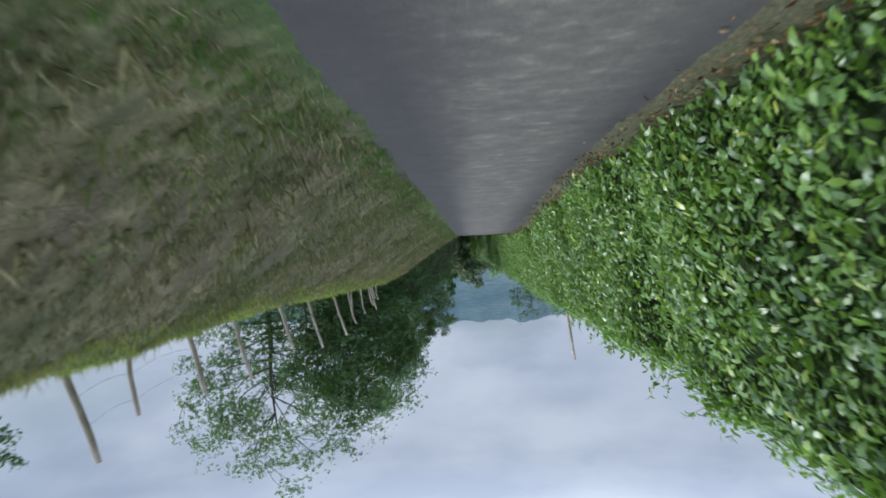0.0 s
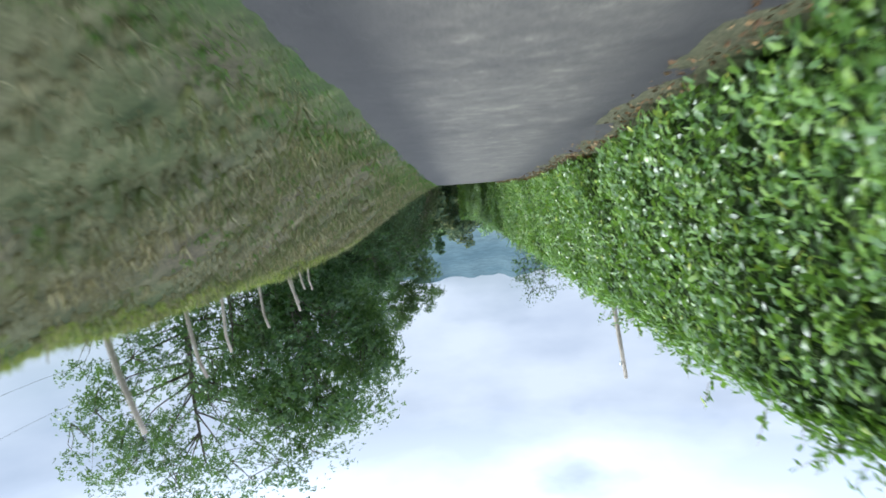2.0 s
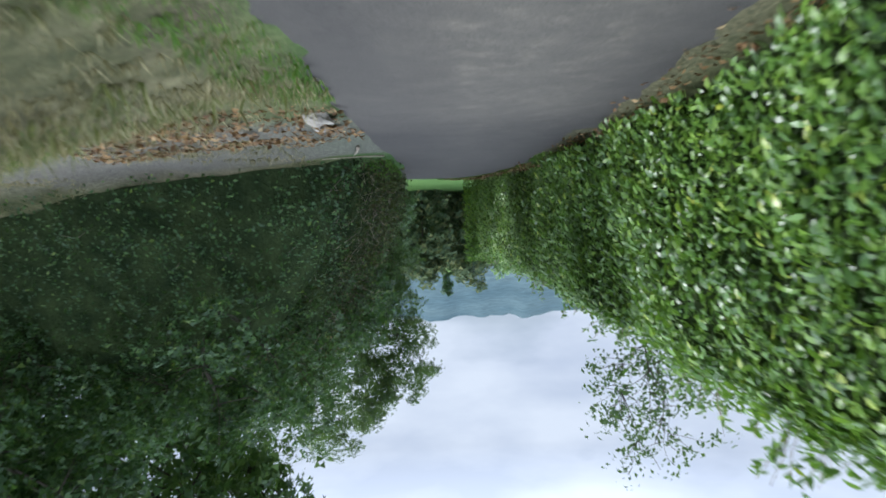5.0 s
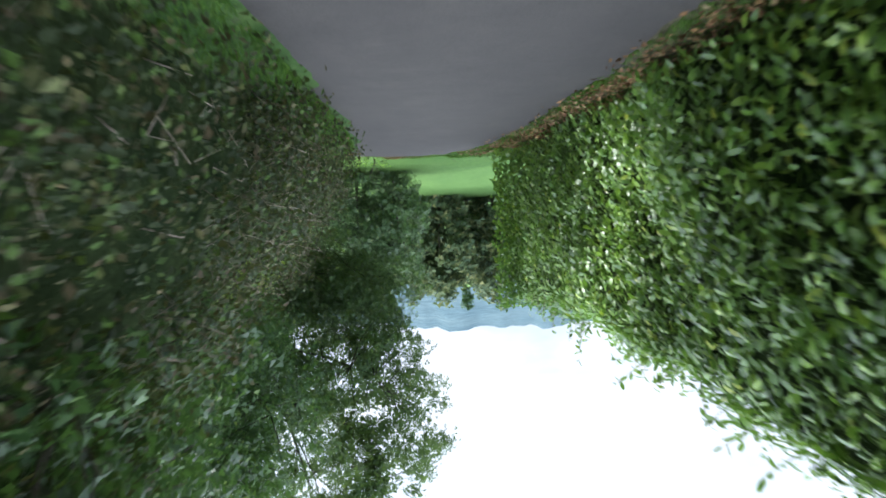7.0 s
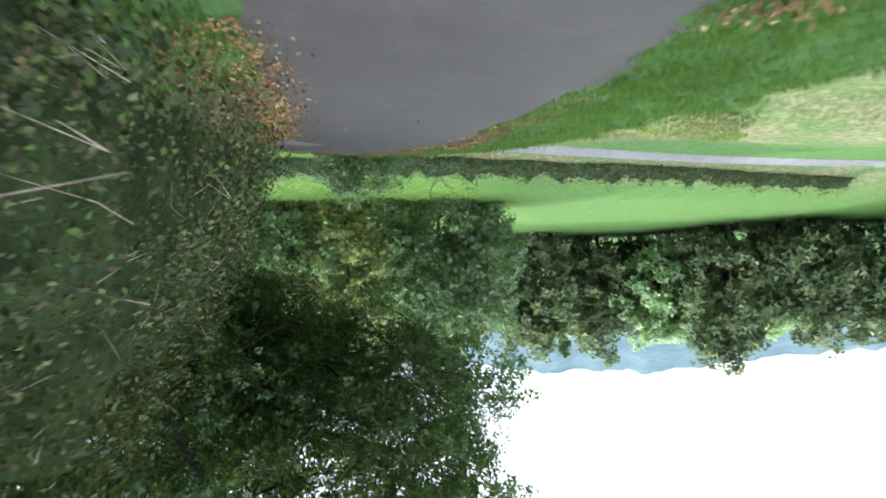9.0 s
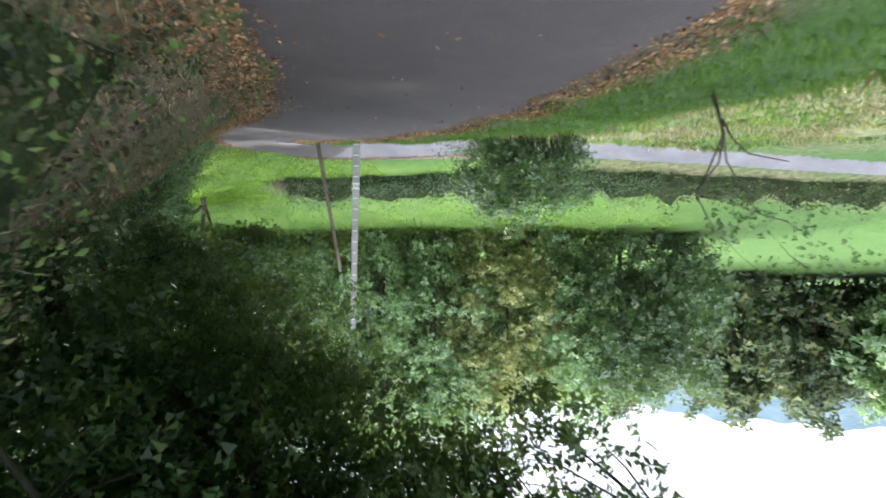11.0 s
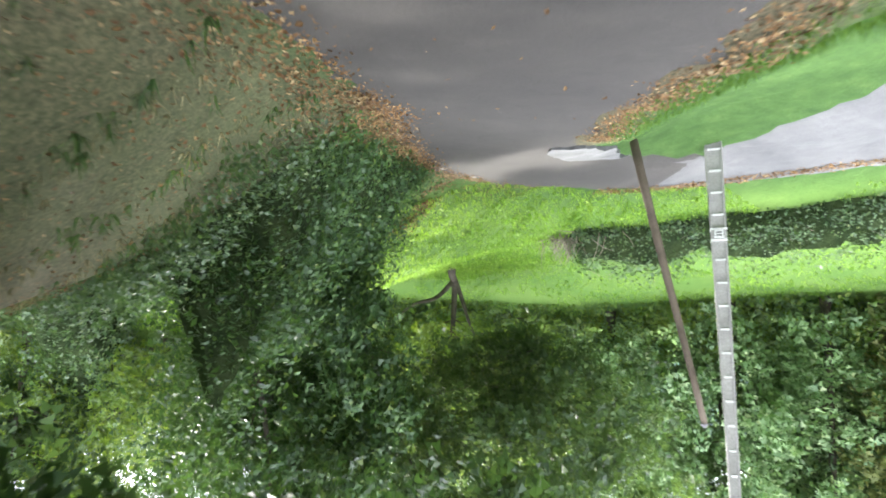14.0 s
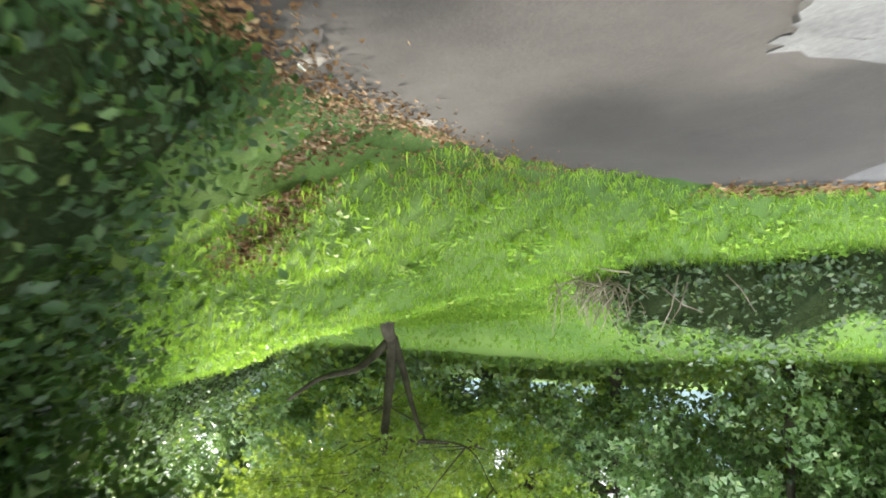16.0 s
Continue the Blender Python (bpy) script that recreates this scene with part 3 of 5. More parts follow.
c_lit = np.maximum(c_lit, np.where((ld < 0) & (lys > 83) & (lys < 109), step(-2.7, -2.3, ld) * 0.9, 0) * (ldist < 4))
c_grav = np.where(ld > 0, step(53.6, 54.6, lys) * (1 - step(58.3, 59.0, lys)) * (1 - step(7, 11, ld)), 0) * (0.7 + 0.3 * blotch)
beyond = ((r2[1] > 0) & (r2[2] > 1.5) & (py_ > 114)) | ((ld > 1.5) & (lys > 107.5))
# Painted sun brightness of the meadow, fading out towards low x.
c_sunlit = np.where(beyond, step(1.4, 3.5, np.minimum(r2[2], ldist)), 0) * 0.95 * step(100, 108, py_) * (0.2 + 0.8 * step(6, 20, px_))
c_dry = np.maximum(c_dry, step(50, 53, lys) * (1 - step(60, 62, lys)) * step(1.5, 3, ld) * (1 - step(16, 24, ld)) * (0.5 + 0.5 * blotch))
c_dry = np.maximum(c_dry, step(-4.7, -5.8, ld) * step(84, 92, py_) * (1 - step(126, 132, py_)) * (r2[1] < 0) * (1 - step(12, 16, px_)) * (0.05 + 0.75 * blotch))
strip = (r2[1] > 0) * step(1.4, 2.0, r2[2]) * (1 - step(4.5, 7.0, r2[2])) * (1 - step(14, 22, px_)) * (py_ > 110)
c_dry = np.maximum(c_dry, strip * (0.35 + 0.6 * blotch))
c_sunlit = c_sunlit * (1 - 0.9 * strip)
colour = np.stack([c_dry, c_lit * (1 - c_grav), c_grav, c_sunlit], 1).astype(np.float32)
layer = ground_mesh.color_attributes.new("cover", "FLOAT_COLOR", "POINT")
layer.data.foreach_set("color", colour.ravel())
tagged(new("ground", ground_mesh), "grassy ground with dry bank, leaf litter and lush meadow painted sun-bright", "ground", kind="structure")


def road_sheet(name, line, left, right, material, label, lift=0.03, ragged=0.07, seed=1):
    """A road surface that follows the ground, with uneven edges and a small thickness."""
    t = np.gradient(line, axis=0)
    t /= np.linalg.norm(t[:, :2], axis=1, keepdims=True)
    r = np.random.default_rng(seed)
    n, cols = len(line), 9
    left, right = np.broadcast_to(left, n), np.broadcast_to(right, n)
    jag = lambda: np.convolve(r.normal(0, ragged, n + 6), np.ones(7) / 7 * 2.0, "valid")
    lo, hi = left + jag(), right + jag()
    u = np.linspace(0, 1, cols)
    d = lo[:, None] * (1 - u) + hi[:, None] * u
    x, y = line[:, 0:1] + d * t[:, 1:2], line[:, 1:2] - d * t[:, 0:1]
    z = ground(x.ravel(), y.ravel()).reshape(n, cols) + lift + 0.02 * (1 - (2 * u - 1) ** 2)[None]
    z[:, 0] -= lift + 0.03
    z[:, -1] -= lift + 0.03
    ease = np.clip(np.minimum(np.arange(n), np.arange(n)[::-1]) / 8.0, 0, 1)[:, None]
    z -= (1 - ease) * (lift + 0.02)
    v = np.stack([x, y, z], -1).reshape(-1, 3)
    q = (np.arange(n - 1)[:, None] * cols + np.arange(cols - 1)[None]).ravel()
    f = np.concatenate([np.stack([q, q + 1, q + cols + 1], 1), np.stack([q, q + cols + 1, q + cols], 1)])
    return tagged(new(name, quick_mesh(name, v, f, material, True)), label, "road", kind="structure")


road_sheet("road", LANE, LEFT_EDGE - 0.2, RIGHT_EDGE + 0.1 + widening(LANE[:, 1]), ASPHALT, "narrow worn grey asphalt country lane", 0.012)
road_sheet("road_lower", ROAD2[2:], -1.85, 1.75, ASPHALT_PALE, "pale worn asphalt of the lower lane", 0.008, seed=2)
road_sheet("road_junction", smooth_line([(26.6, 110.6, 0), (27.15, 112.4, 0), (27.2, 114.2, 0), (26.8, 116.0, 0), (25.9, 117.4, 0)]), -1.2, 2.0, ASPHALT, "widened worn asphalt where the lanes meet", 0.03, seed=5)
road_sheet("road_mouth", SPUR, -1.7, 1.9, ASPHALT_PALE, "pale paved mouth beside the lower lane", 0.03, seed=3)

wedge = smooth_line([(18.0, 112.6, 0), (18.9, 114.6, 0), (19.7, 117.0, 0), (20.6, 119.6, 0)])
road_sheet("road_mouth_side", wedge, np.linspace(-1.2, -2.3, len(wedge)), np.linspace(0.3, 2.5, len(wedge)), ASPHALT_PALE, "pale paved wedge between the two lower lanes", 0.045, seed=4)

# ------------------------------------------------------------------ far hills
def ridge(name, radius, foot, seed, profile, label):
    """A ridge of hills: heights as angles over the start of the lane, by angle to the left."""
    az = np.arange(-180, 180, 0.5)
    el = np.interp(az, [a for a, _ in profile], [e for _, e in profile])
    rows = []
    a = np.radians(az)
    wob = 0.10 * np.sin(az * 1.7 + seed) + 0.06 * np.sin(az * 4.1) + 0.05 * np.sin(az * 9.3 + seed)
    for u in np.linspace(0, 1, 7):
        r = foot + (radius - foot) * u
        h = -10 + (np.tan(np.radians(el + wob * u)) * radius + 11.4) * (u ** 0.8) + 6 * np.sin(az * 0.9 + 5 * u) * u * (1 - u)
        rows.append(np.stack([-np.sin(a) * r, np.cos(a) * r, h], 1))
    v = np.concatenate(rows)
    n = len(az)
    f = []
    for k in range(6):
        i = np.arange(n)
        j = (i + 1) % n
        f += [np.stack([k * n + i, k * n + j, (k + 1) * n + j], 1), np.stack([k * n + i, (k + 1) * n + j, (k + 1) * n + i], 1)]
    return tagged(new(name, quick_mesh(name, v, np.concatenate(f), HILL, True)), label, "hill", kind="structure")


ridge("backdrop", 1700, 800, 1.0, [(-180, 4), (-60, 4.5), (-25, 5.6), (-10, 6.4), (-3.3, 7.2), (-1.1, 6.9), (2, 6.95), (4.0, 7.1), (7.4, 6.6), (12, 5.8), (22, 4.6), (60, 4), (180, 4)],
      "distant wooded hills tinted blue-green for haze")

# ------------------------------------------------------------------ the clipped laurel hedge
def hedge_face(ys):
    """Distance of the hedge's face left of the lane's line, and its top's height over the lane."""
    d = np.interp(ys, [-20, 48, 58, 66, 72, 75, 78], [-2.28, -2.3, -2.05, -2.2, -2.3, -2.45, -2.35])
    h = np.interp(ys, [-20, 8, 20, 30, 50, 62, 66, 72, 78], [3.75, 3.72, 3.45, 3.4, 3.2, 2.92, 3.1, 3.15, 3.7])
    return d, h


def hedge_surface(ys, u, depth):
    """Places on the hedge: u 0..1 up the face, 1..2 across the top; depth metres inside. Also outward normals."""
    d, h = hedge_face(ys)
    lean = np.interp(ys, [40, 58, 66, 72], [0.55, 0.12, 0.0, -0.05])
    up = np.clip(u, 0, 1)
    across = np.clip(u - 1, 0, 1)
    base = np.stack([ys, up * h, across * 2], 1)
    bulge = 0.20 * lumps(base, 0.8) + 0.10 * lumps(base, 2.1, 4.0)
    dd = d - lean * up ** 0.7 - 2.2 * across + np.where(u <= 1, bulge - depth, 0) + 0.35 * np.clip(up - 0.88, 0, 1) * -3
    hh = 0.12 + up * (h - 0.12) + np.where(u > 1, 0.18 * lumps(base, 1.3, 2.0) - depth, 0.12 * lumps(base, 1.3, 2.0) * up)
    x, y = lane_place(ys, dd)
    zl = np.interp(ys, LANE[:, 1], LANE[:, 2])
    ax, ay = lane_place(ys, dd + 1)
    out_ = np.stack([ax - x, ay - y, 0 * x], 1)
    w = np.clip((u - 0.85) / 0.2, 0, 1)[:, None]
    normal = out_ * (1 - 0.85 * w) + np.array([[0, 0, 1.0]]) * w + np.array([[0, 0, 0.25]])
    return np.stack([x, y, zl + hh], 1), normal


HEDGE_A, HEDGE_B = -9.0, 77.6
hedge = thing("laurel_hedge", 0, 0, 0, "tall dense glossy green laurel hedge along the lane", "hedge")
# dark inner body: a sheet with stems and shade put into its colour
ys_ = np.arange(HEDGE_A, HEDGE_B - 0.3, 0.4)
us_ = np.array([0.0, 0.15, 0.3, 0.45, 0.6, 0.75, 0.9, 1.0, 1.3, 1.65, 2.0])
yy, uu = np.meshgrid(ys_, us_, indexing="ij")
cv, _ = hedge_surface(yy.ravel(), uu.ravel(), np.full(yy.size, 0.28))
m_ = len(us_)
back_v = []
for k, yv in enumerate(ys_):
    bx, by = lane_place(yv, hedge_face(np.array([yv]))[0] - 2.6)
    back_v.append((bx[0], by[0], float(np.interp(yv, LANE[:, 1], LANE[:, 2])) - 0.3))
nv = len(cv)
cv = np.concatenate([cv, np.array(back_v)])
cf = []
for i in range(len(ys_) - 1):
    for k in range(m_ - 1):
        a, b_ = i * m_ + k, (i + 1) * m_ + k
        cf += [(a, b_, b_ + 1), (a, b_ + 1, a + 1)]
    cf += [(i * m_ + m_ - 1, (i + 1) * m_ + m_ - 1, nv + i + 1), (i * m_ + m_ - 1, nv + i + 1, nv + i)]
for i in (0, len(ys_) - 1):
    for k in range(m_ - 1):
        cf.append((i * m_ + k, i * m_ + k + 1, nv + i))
mesh_part("stem_shade", quick_mesh("stem_shade", cv, np.array(cf), CORE), hedge, "dark sheet painted for inner stems and shade")


def laurel_leaves(n, ya, yb, seed, layers=(0.0, 0.1, 0.2), size=(0.10, 0.18), top=1.35):
    r = np.random.default_rng(seed)
    ys = r.uniform(ya, yb, n)
    u = r.uniform(0.0, top, n)
    depth = r.choice(layers, n) + r.normal(0, 0.06, n)
    p, nrm = hedge_surface(ys, u, depth)
    nrm = nrm / np.linalg.norm(nrm, axis=1, keepdims=True)
    # leaves lie shingled: their faces look out and up, their tips point down and out, at all angles
    nrm = nrm + r.normal(0, 0.50, (n, 3)) + np.array([0, 0, 0.38])
    spin = math.pi + r.normal(0, 0.9, n)
    return p, facing(nrm, spin), r.uniform(*size, n)


v1, f1 = strew(LAUREL_LEAF, *laurel_leaves(60000, HEDGE_A, 40, 11))
v2, f2 = strew(LAUREL_LEAF, *laurel_leaves(66000, 40, HEDGE_B, 12, size=(0.09, 0.155)))
mesh_part("foliage", quick_mesh("foliage", *joined([(v1, f1), (v2, f2)]), LAUREL, True), hedge, kind="stuff")
# the end of the hedge
r_ = np.random.default_rng(5)
n_ = 4600
d_end = -2.1 - r_.uniform(0, 2.4, n_)
ex, ey = lane_place(77.5 + r_.normal(0, 0.14, n_), d_end)
ez = np.interp(77.5, LANE[:, 1], LANE[:, 2]) + r_.uniform(0.0, 4.0, n_)
nrm_ = np.array([[0.15, 1.0, 0.3]]) + r_.normal(0, 0.55, (n_, 3))
mesh_part("end_foliage", quick_mesh("end_foliage", *strew(LAUREL_LEAF, np.stack([ex, ey, ez], 1), facing(nrm_, math.pi + r_.normal(0, .9, n_)), r_.uniform(.10, .16, n_)), LAUREL, True), hedge, kind="stuff")
# untrimmed shoots along the top
shoots_t, shoots_l = [], []
for k in range(620):
    yk = r_.uniform(HEDGE_A, HEDGE_B)
    p0, _ = hedge_surface(np.array([yk]), np.array([r_.uniform(0.93, 1.5)]), np.array([0.1]))
    L = r_.uniform(0.12, 0.55) * (1.0 + 0.5 * (r_.random() < 0.15))
    tip = p0[0] + np.array([r_.normal(0.10, 0.12), r_.normal(0, 0.14), L])
    mid = (p0[0] + tip) / 2 + r_.normal(0, 0.03, 3)
    shoots_t.append(tube([p0[0], mid, tip], [.006, .005, .003], 4))
    m = int(6 + L * 14)
    a = r_.uniform(0.25, 1.02, m)[:, None]
    q_ = p0[0] * (1 - a) + tip * a
    shoots_l.append(strew(LAUREL_LEAF, q_, facing(r_.normal(0, 0.6, (m, 3)) + np.array([0.4, 0, 0.7]), r_.uniform(0, 6.28, m)), r_.uniform(.08, .14, m)))
mesh_part("shoot_leaves", quick_mesh("shoot_leaves", *joined(shoots_l), LAUREL, True), hedge, kind="stuff")
mesh_part("shoot_wood", quick_mesh("shoot_wood", *joined(shoots_t), TWIG, True), hedge, kind="stuff")


# ------------------------------------------------------------------ trees
def tree(name, label, x, y, top, centre, radii, clumps, per, leaf, material, seed, trunk=0.25, group="", category="tree", spread_=0.85, limbs=16, hollow=0.5, template=SPRAY, twigs=True, bark=None, base_z=None, fork_z=None, clear=0.0, arms=()):
    """A tree: tapered trunk with limbs and twigs, and a crown of many leaves in clumps. centre, radii: of the crown, in the world."""
    r = np.random.default_rng(seed)
    z0 = (ground_at(x, y) if base_z is None else base_z) - 0.05
    root = thing(name, x, y, z0, label, category, group)
    o = np.array([x, y, z0])
    c, rad = np.array(centre, float) - o, np.array(radii, float)
    dirs = r.normal(0, 1, (clumps, 3))
    dirs /= np.linalg.norm(dirs, axis=1, keepdims=True)
    shell = hollow + (1 - hollow) * r.random(clumps) ** 0.6
    uneven = 1 + 0.24 * lumps(dirs, 2.3, seed * 1.3) + 0.10 * lumps(dirs, 5.5, seed * 0.7)
    tips = c + dirs * rad * (shell * uneven)[:, None]
    tips = tips[tips[:, 2] > 0.25]
    fork = np.array([c[0] * 0.35, c[1] * 0.35, max(0.6, (c[2] - rad[2] * 0.55)) if fork_z is None else fork_z])
    crown_top = np.array([c[0] * 0.9, c[1] * 0.9, c[2] + rad[2] * 0.55])
    wood = []
    stem = [np.zeros(3) - [0, 0, 0.2], fork * 0.5 + r.normal(0, 0.04, 3) * [1, 1, 0], fork, (fork + crown_top) / 2 + r.normal(0, 0.25, 3), crown_top]
    stem = smooth_line(stem, 5, 3)[::3]
    hs = np.linspace(0, 1, len(stem))
    flare = 1 + 0.5 * np.exp(-hs * 14)
    wood.append(tube(stem, trunk * (1 - 0.86 * hs) * flare, 9))
    for ax_, ay_, az_ in arms:
        arm = np.array([fork - [0, 0, 0.25], fork + np.array([ax_, ay_, az_]) * 0.3 + r.normal(0, .06, 3), fork + np.array([ax_, ay_, az_]) * 0.65 + r.normal(0, .1, 3), fork + [ax_, ay_, az_]])
        wood.append(tube(smooth_line(arm, 5, 3), np.linspace(trunk * .75, trunk * .25, len(smooth_line(arm, 5, 3))), 7))
    heads = tips[r.permutation(len(tips))[:limbs]]
    nodes_ = [stem]
    for hd in heads:
        k = int(np.clip(len(stem) * (0.25 + 0.6 * np.clip((hd[2] - 0.3 * rad[2]) / (crown_top[2] + 0.1), 0, 1)), 1, len(stem) - 2))
        s0 = stem[k]
        mid = s0 * 0.45 + hd * 0.55 + np.array([0, 0, -0.08 * np.linalg.norm(hd - s0)]) + r.normal(0, 0.09, 3) * np.linalg.norm(hd - s0)
        line = np.array([s0, s0 * 0.7 + mid * 0.3 + r.normal(0, .05, 3), mid, mid * 0.4 + hd * 0.6 + r.normal(0, .08, 3), hd])
        rr = trunk * 0.30 * (1 - 0.5 * k / len(stem))
        bent = smooth_line(line, 4, 3)
        bent = bent if len(bent) > 4 else line
        wood.append(tube(bent, np.interp(np.linspace(0, 1, len(bent)), [0, .25, .5, .75, 1], [rr, rr * .8, rr * .55, rr * .32, 0.012]), 6))
        nodes_.append(line)
    allnodes = np.concatenate(nodes_)
    if twigs:
        for tp in tips:
            a = allnodes[np.argmin(np.linalg.norm(allnodes - tp, axis=1) + 0.4 * (allnodes[:, 2] > tp[2]))]
            if np.linalg.norm(a - tp) > 0.15:
                wood.append(tube([a, (a + tp) / 2 + r.normal(0, 0.08, 3) * np.linalg.norm(tp - a), tp], [trunk * .10 + .006, trunk * .06 + .005, .005], 3))
    mesh_part("trunk", quick_mesh("trunk", *joined(wood), bark or BARK, True), root, "dark bark trunk with forking limbs")
    n = len(tips) * per
    which = np.repeat(np.arange(len(tips)), per)
    ball = r.normal(0, 1, (n, 3))
    ball /= np.linalg.norm(ball, axis=1, keepdims=True)
    ball *= (0.25 + 0.75 * r.random(n) ** 0.55)[:, None]
    spot = tips[which] + ball * (1.55 * spread_ * np.array([1, 1, 0.7])) * r.uniform(0.55, 1.2, (len(tips), 1))[which]
    spot[:, 2] = np.maximum(spot[:, 2], 0.15)
    if clear:
        _, side_, _, zl_ = near_line(LANE, spot[:, 0] + x, spot[:, 1] + y)
        free = (np.abs(side_ + 0.3) > 2.6) | (spot[:, 2] + z0 > zl_ + clear)
        spot, ball = spot[free], ball[free]
        n = len(spot)
    nrm = r.normal(0, 0.5, (n, 3)) + np.array([0, 0, 0.55]) + 0.8 * ball + 0.3 * (spot - c) / rad
    mesh_part("crown", quick_mesh("crown", *strew(template, spot, facing(nrm, r.uniform(0, 6.28, n)), leaf * r.uniform(0.65, 1.3, n)), material, True), root)
    return root


# the tall trees behind the field bank
tree("oak_tree", "large dense dark green oak behind the grass bank", 12.0, 67.5, 24, (11.7, 67, 12.3), (6.2, 6.0, 6.8), 250, 44, 0.50, OAK, 27, 0.42, spread_=1.25, limbs=22)
tree("oak_tree", "broad open-crowned oak with branches showing against the sky", 20.5, 66, 20, (20.0, 66, 14.8), (9.2, 6.5, 9.2), 280, 26, 0.48, OAK, 22, 0.38, spread_=0.95, limbs=26)
tree("oak_tree", "dark oak standing in the field behind brambles", 15.0, 76, 13, (14.5, 76.5, 6.2), (4.4, 4.2, 3.6), 170, 36, 0.44, DARKLEAF, 23, 0.28, limbs=16)
tree("hedgerow_tree", "tall dark tree behind the gateway bushes", 10.6, 60.9, 13, (10.8, 61.2, 8.0), (3.4, 3.2, 4.8), 130, 22, 0.34, DARKLEAF, 24, 0.24, limbs=14, spread_=0.65)
tree("hedgerow_tree", "tall dark tree behind the gateway bushes", 16.0, 62.2, 12, (15.8, 62.0, 8.4), (3.6, 3.4, 5.2), 70, 16, 0.3, OAK, 25, 0.22, limbs=14, spread_=0.65)
# shrubs crowding the lane's right side
for k, (ys_k, d_k, h_k, r_k) in enumerate(((61.2, 5.8, 4.4, 2.4), (64.4, 4.6, 3.6, 2.3), (67.4, 4.8, 3.5, 2.5), (70.2, 5.6, 2.9, 2.2), (62.5, 9.0, 5.2, 3.0), (73.4, 7.4, 2.8, 2.0))):
    sx, sy = lane_place(ys_k, d_k)
    zb_ = ground_at(sx[0], sy[0])
    tree("hedgerow_shrub", "tall dark tangled hedgerow shrub beside the lane", sx[0], sy[0], h_k, (sx[0] - 0.5, sy[0], zb_ + h_k * 0.52), (r_k, r_k * 1.1, h_k * 0.52),
         140, 44, 0.19, DARKLEAF, 30 + k, 0.11, "hedgerow shrubs", "shrub", 0.42, 12, 0.45)
# the big dark tree that hangs over the bend
tree("ash_tree", "big dark roadside tree overhanging the bend of the lane", 11.4, 86.4, 14, (9.7, 94.8, 9.3), (6.7, 5.7, 8.2), 620, 54, 0.30, ASHLEAF, 41, 0.20, limbs=18, spread_=0.6, hollow=0.35, clear=5.0, bark=DARKBARK)
tree("ash_tree", "dark leafy ash bough hanging low over the lane", 11.6, 89.2, 9, (7.8, 94.6, 4.6), (3.6, 3.2, 2.6), 190, 34, 0.19, MIDLEAF, 43, 0.04, limbs=3, bark=DARKBARK, spread_=0.45, hollow=0.3, clear=3.3, template=SPRIG, twigs=False)
tree("ash_tree", "leafy ash bough reaching out over the verge", 11.0, 88.0, 9, (7.3, 93.0, 4.2), (2.4, 2.2, 1.3), 80, 30, 0.13, ASHLEAF, 44, 0.03, limbs=3, spread_=0.42, hollow=0.3, clear=3.0, template=SPRIG, twigs=False, bark=DARKBARK)
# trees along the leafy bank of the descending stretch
# The trees at 80.5 and 87.5 are added to shade the left verge.
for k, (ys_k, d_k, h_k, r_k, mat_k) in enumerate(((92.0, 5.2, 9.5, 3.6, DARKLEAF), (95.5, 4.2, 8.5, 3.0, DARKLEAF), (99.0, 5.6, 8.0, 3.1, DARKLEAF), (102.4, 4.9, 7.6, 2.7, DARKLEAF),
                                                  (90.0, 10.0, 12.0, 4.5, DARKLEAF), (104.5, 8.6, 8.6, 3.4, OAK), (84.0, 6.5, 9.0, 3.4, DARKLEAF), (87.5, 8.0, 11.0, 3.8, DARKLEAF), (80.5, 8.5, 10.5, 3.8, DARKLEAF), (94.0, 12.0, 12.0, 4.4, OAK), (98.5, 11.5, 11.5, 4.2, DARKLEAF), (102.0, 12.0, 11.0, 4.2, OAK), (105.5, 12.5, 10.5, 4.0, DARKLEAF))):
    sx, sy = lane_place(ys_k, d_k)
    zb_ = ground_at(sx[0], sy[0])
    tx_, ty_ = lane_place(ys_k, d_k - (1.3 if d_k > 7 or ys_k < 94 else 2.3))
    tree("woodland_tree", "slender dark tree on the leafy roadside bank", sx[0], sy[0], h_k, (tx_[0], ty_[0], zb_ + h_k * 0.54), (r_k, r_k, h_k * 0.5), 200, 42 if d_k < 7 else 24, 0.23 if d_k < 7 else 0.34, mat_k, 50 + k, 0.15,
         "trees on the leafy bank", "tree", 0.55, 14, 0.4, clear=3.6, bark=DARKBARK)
for k, (ys_k, d_k, lift_k, r_k) in enumerate(((96.2, 0.9, 6.2, 3.4), (99.8, 0.6, 6.3, 3.4), (103.6, 1.3, 6.2, 3.4))):
    sx, sy = lane_place(ys_k, 4.4)
    tx_, ty_ = lane_place(ys_k, d_k)
    zl_ = float(np.interp(ys_k, LANE[:, 1], LANE[:, 2]))
    tree("woodland_tree", "dark tree leaning out over the shaded lane", sx[0], sy[0], 9, (tx_[0], ty_[0], zl_ + lift_k), (r_k, r_k, 2.8), 210, 34, 0.23, ASHLEAF if k < 2 else DARKLEAF, 170 + k, 0.045,
         "trees on the leafy bank", "tree", 0.5, 3, 0.35, clear=3.6, twigs=False, bark=DARKBARK)
sx, sy = lane_place(94.6, 5.4)
tree("woodland_tree", "bushy dark tree on the edge of the leafy bank", sx[0], sy[0], 7, (14.1, 92.3, 2.5), (2.3, 2.1, 2.4), 170, 44, 0.22, DARKLEAF, 174, 0.10, "trees on the leafy bank", "tree", 0.5, 6, 0.35, clear=3.6, twigs=False, bark=DARKBARK)
